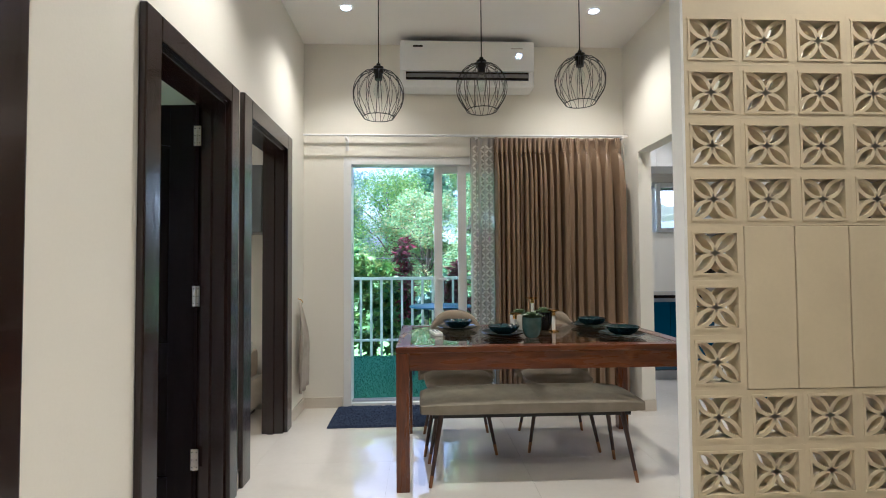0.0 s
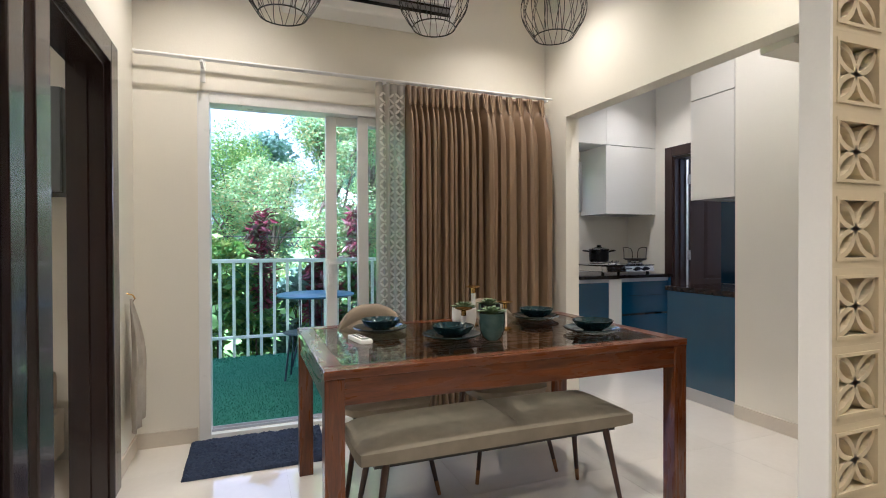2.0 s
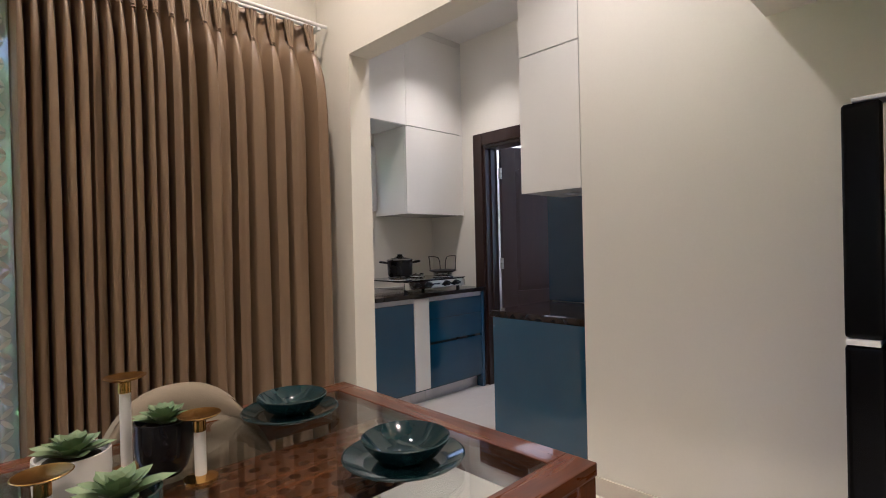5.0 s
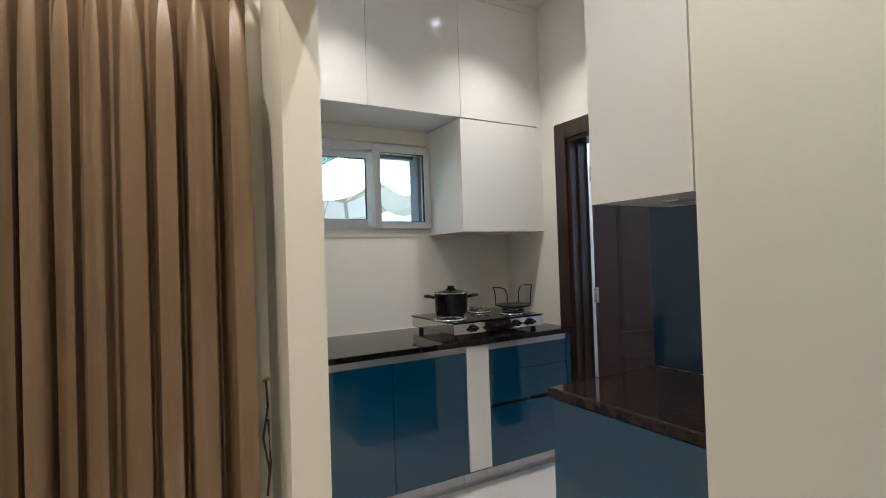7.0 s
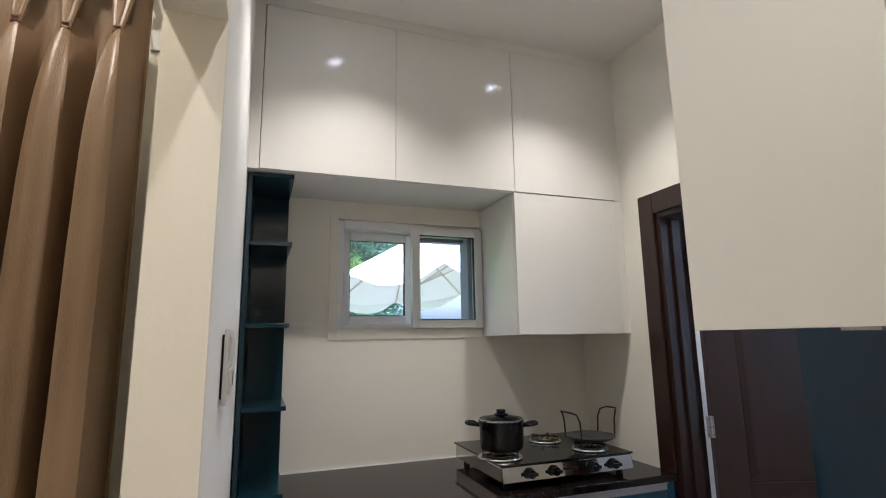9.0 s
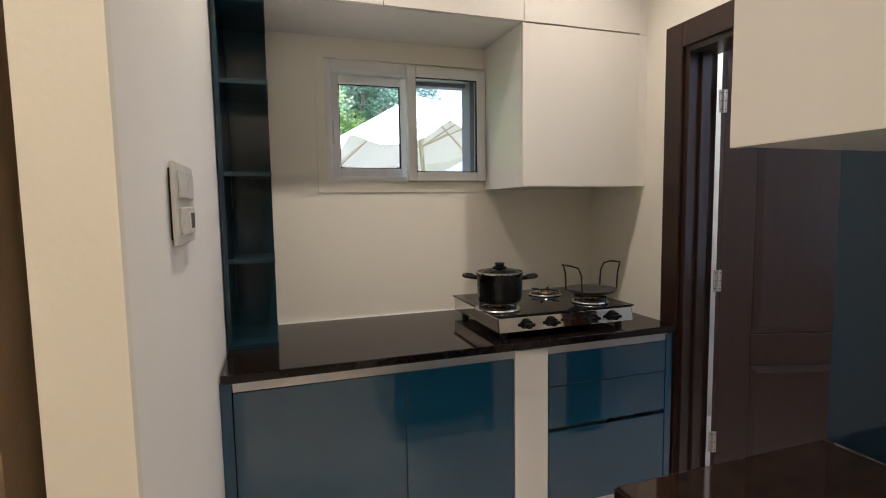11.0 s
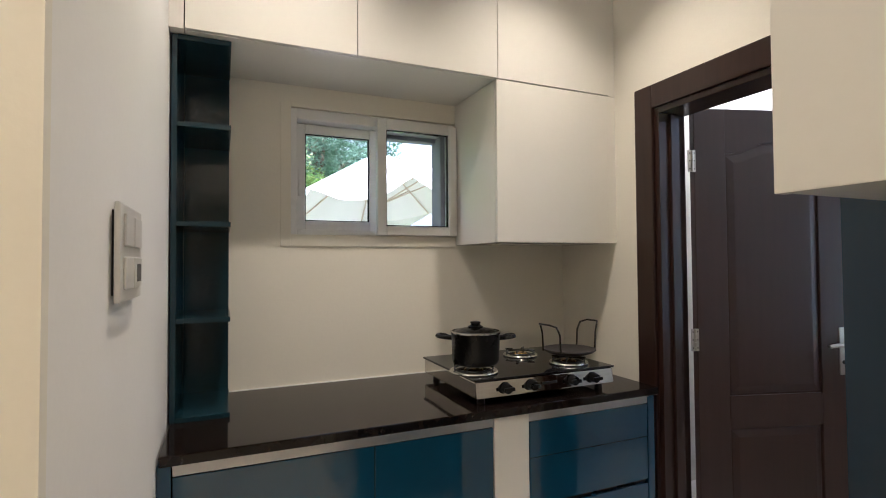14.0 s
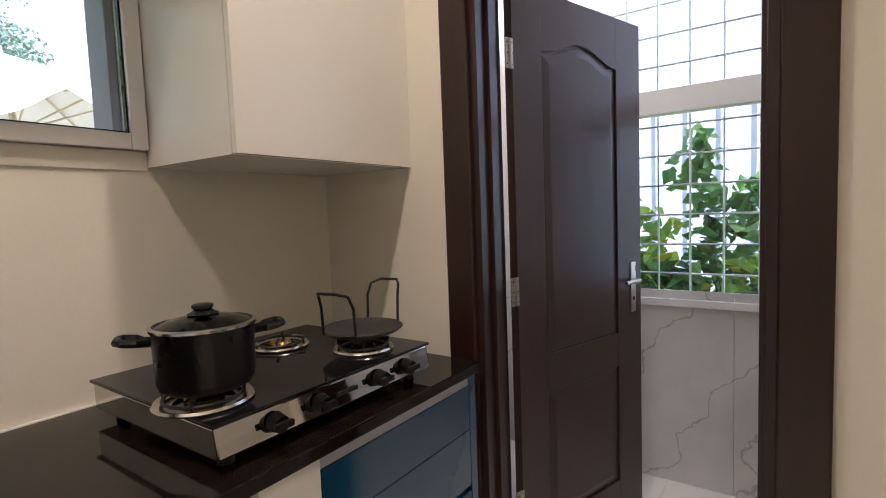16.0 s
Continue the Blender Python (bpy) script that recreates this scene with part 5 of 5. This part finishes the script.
bc = thing("balcony_stool", "dark metal folding stool beside the round table", "stool", (0.13, 5.62, 0.012))
part("seat", lathe([(0, 0.40), (0.14, 0.40), (0.15, 0.408), (0.14, 0.416), (0, 0.416)], 28), MATS["dark_blue_metal"], bc, smooth=True)
for a in range(4):
    an = a * math.pi / 2 + 0.5
    part("leg", tube([(0.11 * math.cos(an), 0.11 * math.sin(an), 0.402), (0.16 * math.cos(an), 0.16 * math.sin(an), 0.008)], 0.009, 6), MATS["dark_blue_metal"], bc, smooth=True)

# ---- outdoors ----
GZ = -0.55
# added beige ground, so that light bounced up to the canopies isn't lawn green
structure("bounce_paving", box(1.6, 12, 7.2, 15.5, GZ, GZ + 0.03), surf("bounce_paving_stone", (0.27, 0.24, 0.20), (0.21, 0.19, 0.16), 0.8, 2, 0.3, 30), "beige paving added under the parasols to bounce neutral light")
structure("ground", box(-300, 300, -300, 300, GZ - 0.3, GZ), ground_mat, "green lawn reaching far off")


def leaf_material(name, colours, rough=0.45):
    m = bpy.data.materials.new(name)
    m.use_nodes = True
    n, l = m.node_tree.nodes, m.node_tree.links
    p = n["Principled BSDF"]
    geo = n.new("ShaderNodeNewGeometry")
    ramp = n.new("ShaderNodeValToRGB")
    el = ramp.color_ramp.elements
    el[0].position, el[0].color = 0.0, (*colours[0], 1)
    el[1].position, el[1].color = 1.0, (*colours[-1], 1)
    for i, c in enumerate(colours[1:-1]):
        e = el.new((i + 1) / (len(colours) - 1))
        e.color = (*c, 1)
    l.new(geo.outputs["Random Per Island"], ramp.inputs[0])
    l.new(ramp.outputs[0], p.inputs["Base Color"])
    p.inputs["Roughness"].default_value = rough
    tl = n.new("ShaderNodeBsdfTranslucent")
    l.new(ramp.outputs[0], tl.inputs[0])
    mx = n.new("ShaderNodeMixShader")
    mx.inputs[0].default_value = 0.35
    l.new(p.outputs[0], mx.inputs[1])
    l.new(tl.outputs[0], mx.inputs[2])
    l.new(mx.outputs[0], n["Material Output"].inputs[0])
    return m


fresh = leaf_material("fresh_leaves", [(0.06, 0.16, 0.03), (0.10, 0.22, 0.035), (0.16, 0.26, 0.04), (0.22, 0.27, 0.06), (0.09, 0.20, 0.045)])
golden = leaf_material("tree_leaves", [(0.13, 0.26, 0.10), (0.18, 0.32, 0.13), (0.25, 0.37, 0.14), (0.38, 0.30, 0.12), (0.20, 0.35, 0.17)])
deep = leaf_material("deep_green_leaves", [(0.075, 0.145, 0.10), (0.11, 0.19, 0.135), (0.16, 0.25, 0.18)])
shrub_green = leaf_material("shrub_leaves", [(0.025, 0.09, 0.02), (0.045, 0.14, 0.03), (0.10, 0.22, 0.035), (0.20, 0.28, 0.04)])
croton_green = leaf_material("croton_leaves", [(0.05, 0.16, 0.035), (0.08, 0.22, 0.05), (0.15, 0.30, 0.06)])
wine = leaf_material("wine_leaves", [(0.10, 0.02, 0.03), (0.20, 0.03, 0.05), (0.07, 0.04, 0.03), (0.10, 0.10, 0.04)])
yellowish = leaf_material("lime_leaves", [(0.20, 0.40, 0.05), (0.34, 0.46, 0.07), (0.11, 0.27, 0.05), (0.52, 0.42, 0.04)])


def foliage(rnd, blobs, count, size, wide=0.5):
    """Bent leaves scattered through blobs of (x, y, z, rx, ry, rz), thicker towards each blob's rim."""
    verts, faces = [], []
    total = sum(b[3] * b[5] for b in blobs)
    for b in blobs:
        for _ in range(int(count * b[3] * b[5] / total)):
            v = Vector((rnd.gauss(0, 1), rnd.gauss(0, 1), rnd.gauss(0, 1))).normalized() * (rnd.random() ** 0.45)
            c = Vector((b[0] + v.x * b[3], b[1] + v.y * b[4], b[2] + v.z * b[5]))
            d = Vector((rnd.uniform(-1, 1), rnd.uniform(-1, 1), rnd.uniform(-0.7, 0.5))).normalized()
            s = d.cross(Vector((rnd.uniform(-1, 1), rnd.uniform(-1, 1), rnd.uniform(-1, 1))))
            if s.length < 0.05:
                continue
            s.normalize()
            u = s.cross(d)
            ln = size * rnd.uniform(0.6, 1.35)
            w = ln * wide
            k = len(verts)
            verts += [c, c + d * ln * 0.45 + s * w * 0.5 + u * w * 0.12, c + d * ln - u * ln * 0.1, c + d * ln * 0.45 - s * w * 0.5 + u * w * 0.12]
            faces += [(k, k + 1, k + 2), (k, k + 2, k + 3)]
    me = bpy.data.meshes.new("crown")
    me.from_pydata([tuple(v) for v in verts], [], faces)
    return me


def plant(name, label, category, x, y, height, blobs, count, size, material, trunk_r, seed, group="", wide=0.5, z=GZ):
    rnd = random.Random(seed)
    t = thing(name, label, category, (x, y, z), group)
    tr = bmesh.new()
    top = Vector((rnd.uniform(-.05, .05) * height, rnd.uniform(-.05, .05) * height, height * 0.8))
    pts = [Vector((0, 0, -0.05)), top * 0.35 + Vector((rnd.uniform(-.03, .03) * height, 0, 0)), top * 0.7, top]
    for i in range(3):
        cyl(pts[i], pts[i + 1], trunk_r * (1 - 0.28 * i), trunk_r * (1 - 0.28 * (i + 1)), 8, tr)
    part("trunk", tr, bark, t, smooth=True)
    lm = bmesh.new()
    for b in blobs:
        if rnd.random() < 0.8:
            st_ = top * rnd.uniform(0.35, 0.85)
            en = Vector(b[:3])
            mid = (st_ + en) / 2 + Vector((0, 0, 0.05 * height))
            cyl(st_, mid, trunk_r * 0.35, trunk_r * 0.22, 6, lm)
            cyl(mid, en, trunk_r * 0.22, trunk_r * 0.08, 6, lm)
    if lm.verts:
        part("branching", lm, bark, t, smooth=True)
    me = foliage(rnd, blobs, count, size, wide)
    me.materials.append(material)
    cr = new("crown", me)
    cr.parent = t
    return t


def blobs_for(rnd, h, spread, low, n):
    out = []
    for i in range(n):
        f = rnd.random()
        zc = h * (low + (1 - low) * f)
        r = spread * (0.45 + 0.55 * math.sin(math.pi * min(1, 0.25 + 0.75 * (1 - f))))
        a = rnd.uniform(0, 6.28)
        q = r * rnd.uniform(0.2, 0.85)
        s = spread * rnd.uniform(0.26, 0.48)
        out.append((q * math.cos(a), q * math.sin(a), zc, s, s, s * rnd.uniform(0.6, 0.9)))
    return out


rnd = random.Random(11)
# shrubs right behind the railing
for i, (x, y, h, m) in enumerate([(-1.9, 7.5, 1.8, shrub_green), (-1.15, 7.35, 2.0, shrub_green), (-0.62, 7.6, 1.95, fresh), (-0.25, 7.35, 1.45, shrub_green), (0.25, 7.75, 1.4, deep), (0.8, 7.6, 1.7, shrub_green), (1.35, 7.4, 1.75, shrub_green), (0.45, 8.5, 1.5, fresh), (-1.2, 8.6, 2.1, fresh), (1.9, 8.3, 1.9, shrub_green)]):
    plant("shrub", "leafy green garden shrub behind the railing", "shrub", x, y, h, blobs_for(rnd, h, 0.40, 0.22, 14), 1500, 0.11, m, 0.02, 20 + i, "garden shrubs", 0.55)
for i, (x, y, h) in enumerate([(-0.16, 7.2, 2.12), (0.62, 7.25, 1.75), (0.42, 7.15, 1.55), (0.98, 7.5, 2.2)]):
    plant("cordyline", "upright shrub with dark wine-red leaves", "shrub", x, y, h, [(rnd.uniform(-.05, .05), rnd.uniform(-.05, .05), h * f, 0.10, 0.10, 0.12) for f in (0.5, 0.6, 0.7, 0.8, 0.9, 0.97)], 420, 0.13, wine, 0.014, 40 + i, "wine-red shrubs", 0.32)
# feathery trees in the middle distance
for i, (x, y, h, sp, m) in enumerate([(-3.6, 13.0, 6.2, 2.0, golden), (-2.4, 12.2, 5.2, 1.4, golden), (0.15, 13.4, 3.7, 1.3, golden), (2.3, 12.4, 5.6, 1.6, golden), (3.3, 14.6, 4.3, 1.2, fresh), (-5.8, 15.0, 7.0, 2.2, golden), (-0.6, 16.5, 4.6, 1.8, fresh), (1.4, 11.4, 4.2, 1.1, golden)]):
    plant("garden_tree", "feathery light green tree with golden tips", "tree", x, y, h, blobs_for(rnd, h, sp, 0.16, 30), 22000, 0.075, m, 0.10, 60 + i, "garden trees", 0.42)
# tall dark trees beyond
for i, (x, y, h, sp) in enumerate([(-6.5, 21.0, 11.5, 3.4), (-3.8, 22.0, 9.5, 2.4), (3.6, 20.5, 10.0, 2.6), (5.4, 23.0, 12.0, 3.2), (19.0, 30.0, 10.0, 4.0), (-11.0, 24.0, 11.0, 4.0), (4.4, 18.5, 7.6, 2.4)]):
    plant("tall_tree", "tall dark green tree at the garden edge", "tree", x, y, h, blobs_for(rnd, h, sp, 0.30, 30), 38000, 0.105, deep, 0.22, 80 + i, "tall trees", 0.5)
for i, (x, y) in enumerate([(-16, 34), (-8, 36), (0, 38), (6.5, 36), (24, 28)]):
    plant("far_tree", "broad green tree far behind the garden", "tree", x, y, 8.5, blobs_for(rnd, 8.5, 4.2, 0.08, 26), 5000, 0.5, deep, 0.3, 100 + i, "far trees", 0.6)
cable = thing("garden_cable", "thin dark cable strung across the garden", "cable", (0, 8.2, 0))
part("wire", tube([(-6, 0, 1.45), (-3, 0, 1.36), (0, 0, 1.30), (3, 0, 1.27), (6, 0, 1.30)], 0.006, 5), black_metal, cable)
for x in (-6, 6):
    part("post", cyl((x, 0, GZ), (x, 0, 1.55), 0.03, seg=8), grey_alu, cable)


def parasol(x, y, dz=0.0):
    t = thing("parasol", "large white canvas garden parasol, opened", "parasol", (x, y, GZ), "garden parasols")
    R, n, sub = 1.58, 8, 12
    z_apex, z_hem = 3.06 - GZ + dz, 2.32 - GZ + dz
    phase = math.atan2(9.05 - 10.57, 4.12 - 4.20)
    bm = bmesh.new()
    apex = bm.verts.new((0, 0, z_apex))
    rings = []
    for k in range(1, 9):
        f = k / 8
        ring = []
        for i in range(n * sub):
            a = phase + 2 * math.pi * i / (n * sub)
            q = (i % sub) / sub
            chord = math.cos(math.pi / n) / math.cos((q - 0.5) * 2 * math.pi / n)
            sag = 0.07 * f * f * (4 * q * (1 - q))
            ring.append(bm.verts.new((R * f * chord * math.cos(a), R * f * chord * math.sin(a), z_apex + (z_hem - z_apex) * f - sag)))
        rings.append(ring)
    hem = [bm.verts.new((v.co.x, v.co.y, v.co.z - 0.015 - 0.125 * min(1, 3.2 * min(i % sub, sub - i % sub) / sub) - 0.006 * math.sin(i * 1.9))) for i, v in enumerate(rings[-1])]
    rings.append(hem)
    N_ = n * sub
    for i in range(N_):
        bm.faces.new((apex, rings[0][i], rings[0][(i + 1) % N_]))
    for a, b in zip(rings, rings[1:]):
        for i in range(N_):
            bm.faces.new((a[i], b[i], b[(i + 1) % N_], a[(i + 1) % N_]))
    part("canopy", bm, canvas, t, "white canvas canopy with a valance", smooth=True)
    part("pole", cyl((0, 0, 0), (0, 0, z_apex + 0.06), 0.03), rib_wood, t, "wooden pole")
    for i in range(n):
        a = phase + 2 * math.pi * i / n
        rb = part("rib", tube([(0.03 * math.cos(a), 0.03 * math.sin(a), z_apex - 0.04), (R * 0.98 * math.cos(a), R * 0.98 * math.sin(a), z_hem - 0.03)], 0.012, 6), rib_wood, t)
        part("strut", tube([(0.03 * math.cos(a), 0.03 * math.sin(a), z_apex - 0.75), (R * 0.55 * math.cos(a), R * 0.55 * math.sin(a), z_apex + (z_hem - z_apex) * 0.55 - 0.05)], 0.010, 6), rib_wood, rb)
    part("base", lathe([(0, 0), (0.35, 0), (0.35, 0.06), (0.05, 0.10), (0, 0.10)], 24), grey_alu, t)
    return t


ps = parasol(4.45, 10.25)
ps.rotation_euler = (radians(-5), radians(-4), 0)
copy_thing(ps, pose(8.4, 12.8, GZ - 0.1, 0, 0, 20))
copy_thing(ps, pose(1.9, 14.2, GZ - 0.35, 0, 0, 30))

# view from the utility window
fc = thing("sheet_fence", "white ribbed metal sheet fence outside the utility room, shade in its grey colour", "fence", (8.2, 4.5, GZ))
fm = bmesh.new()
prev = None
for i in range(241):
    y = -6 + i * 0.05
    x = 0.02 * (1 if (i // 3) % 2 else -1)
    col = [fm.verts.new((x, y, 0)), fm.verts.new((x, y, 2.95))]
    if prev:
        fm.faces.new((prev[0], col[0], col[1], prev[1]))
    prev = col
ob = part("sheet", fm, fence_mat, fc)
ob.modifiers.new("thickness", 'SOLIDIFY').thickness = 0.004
for y in (-5, -2, 1, 4):
    part("post", box(0.04, 0.10, y, y + 0.06, 0, 2.9), grey_alu, fc)
for i, (x, y, h, m) in enumerate([(6.0, 5.17, 1.95, yellowish), (6.0, 4.74, 2.3, croton_green), (6.08, 4.52, 2.05, croton_green), (6.0, 5.05, 1.55, croton_green), (5.92, 4.53, 1.55, yellowish), (6.0, 4.91, 1.5, croton_green), (6.05, 4.2, 2.2, croton_green), (6.0, 5.9, 1.9, yellowish)]):
    plant("croton", "bushy plant with broad green and yellow leaves", "shrub", x, y, h, [(rnd.uniform(-.09, .09), rnd.uniform(-.09, .09), h * f, 0.15, 0.15, 0.14) for f in (0.5, 0.58, 0.66, 0.74, 0.82, 0.9, 0.97)], 210, 0.12, m, 0.012, 140 + i, "plants outside the utility window", 0.75)

# ---- pierced block screen ----
PX, PZ = 0.2025, 0.1926
br = thing("breeze_block_wall", "cream painted screen of pierced flower blocks", "wall", kind="structure")


def block_mesh():
    bm = bmesh.new()
    hx, hz, d0, d1 = PX / 2 - 0.0001, PZ / 2 - 0.0001, BREEZE_Y0, BREEZE_Y1
    ox, oz = 0.0785, 0.0725
    box(-hx, hx, d0, d1, oz, hz, bm)
    box(-hx, hx, d0, d1, -hz, -oz, bm)
    box(-hx, -ox, d0, d1, -oz, oz, bm)
    box(ox, hx, d0, d1, -oz, oz, bm)
    for a in ((-ox - 0.008, ox + 0.008, oz - 0.002, oz + 0.006), (-ox - 0.008, ox + 0.008, -oz - 0.006, -oz + 0.002)):
        box(a[0], a[1], d0 - 0.003, d0 + 0.0, a[2], a[3], bm)
    for a in ((-ox - 0.006, -ox + 0.002), (ox - 0.002, ox + 0.006)):
        box(a[0], a[1], d0 - 0.0027, d0 + 0.0, -oz, oz, bm)
    y0, y1 = d0 + 0.006, d1 - 0.006
    for sx in (-1, 1):
        for sz in (-1, 1):
            for side in (-1, 1):
                prev = None
                for i in range(7):
                    u = i / 6
                    bulge = 0.021 * math.sin(math.pi * u) ** 0.9 * side
                    x, z = sx * ox * u, sz * oz * u
                    nx, nz = -sz * 0.7071, sx * 0.7071
                    tdx, tdz = sx * 0.7071, sz * 0.7071
                    cx, cz = x + nx * bulge, z + nz * bulge
                    wdt = 0.0068
                    cur = [bm.verts.new((cx + nx * wdt * q, yy, cz + nz * wdt * q)) for q, yy in ((-1, y0), (1, y0), (1, y1), (-1, y1))]
                    if prev:
                        for k in range(4):
                            bm.faces.new((prev[k], prev[(k + 1) % 4], cur[(k + 1) % 4], cur[k]))
                    prev = cur
    bmesh.ops.recalc_face_normals(bm, faces=bm.faces)
    me = bpy.data.meshes.new("block")
    bm.to_mesh(me)
    bm.free()
    me.materials.append(cream)
    return me


bmesh_block = block_mesh()
for r in range(10):
    zc = 1.995 - PZ * r
    for c in range(8):
        xc = 1.1135 + PX * c
        if c >= 1 and 4 <= r <= 6:
            continue
        ob = new("block", bmesh_block)
        ob.parent = br
        ob.location = (xc, 0, zc)
zt, zb = 1.995 - PZ * 4 + PZ / 2, 1.995 - PZ * 6 - PZ / 2
edges = (1.2148, 1.402, 1.603, 1.805, 2.007, 2.209, 2.411, 1.1135 + PX * 7.5)
for x0, x1 in zip(edges, edges[1:]):
    part("panel", box(x0 + 0.0025, x1 - 0.0025, BREEZE_Y0 - 0.003, BREEZE_Y1 - 0.01, zb + 0.002, zt - 0.002), cream, br, "plain cream panel", 0.003)
part("panel_back", box(1.2148, 1.1135 + PX * 7.5, BREEZE_Y1 - 0.009, 1.964, zb, zt + 0.02), white_paint, br, "white boxed back of the plain panels", 0.002)
part("lintel", box(1.012, NICHE, BREEZE_Y0, BREEZE_Y1, 1.995 + PZ / 2, CEIL), cream, br)
part("plinth", box(1.012, NICHE, BREEZE_Y0, BREEZE_Y1, 0, 1.995 - PZ * 9 - PZ / 2), cream, br)
part("end_pier", box(1.1135 + PX * 7.5, NICHE, BREEZE_Y0, BREEZE_Y1, 1.995 - PZ * 9 - PZ / 2, 1.995 + PZ / 2), cream, br)
part("end_face", box(1.000, 1.0115, BREEZE_Y0 - 0.002, BREEZE_Y1 + 0.002, 0, CEIL), white_paint, br, "white plastered wall end", 0.002)

# ---- floor tiles ----
fl = thing("floor", "polished cream vitrified tile floor", "floor", kind="structure")
T = 0.8
tile_meshes = {}
for i in range(-5, 8):
    for j in range(-4, 8):
        x0, y0 = LEFT + i * T, -3.2 + (j + 4) * T
        x1, y1 = x0 + T, y0 + T
        x0, x1 = max(x0, -3.6), min(x1, 5.3)
        y0, y1 = max(y0, -3.2), min(y1, 6.05 if (x0 + x1) / 2 > HEAD_X0 else 4.55)
        if x1 - x0 < 0.02 or y1 - y0 < 0.02:
            continue
        key = (round(x1 - x0, 3), round(y1 - y0, 3))
        if key not in tile_meshes:
            bm = box(0.0005, key[0] - 0.0005, 0.0005, key[1] - 0.0005, -0.0105, 0)
            me = bpy.data.meshes.new("tile")
            bm.to_mesh(me)
            bm.free()
            me.materials.append(tile)
            tile_meshes[key] = me
        ob = new("tile", tile_meshes[key])
        ob.parent = fl
        ob.location = (x0, y0, 0)
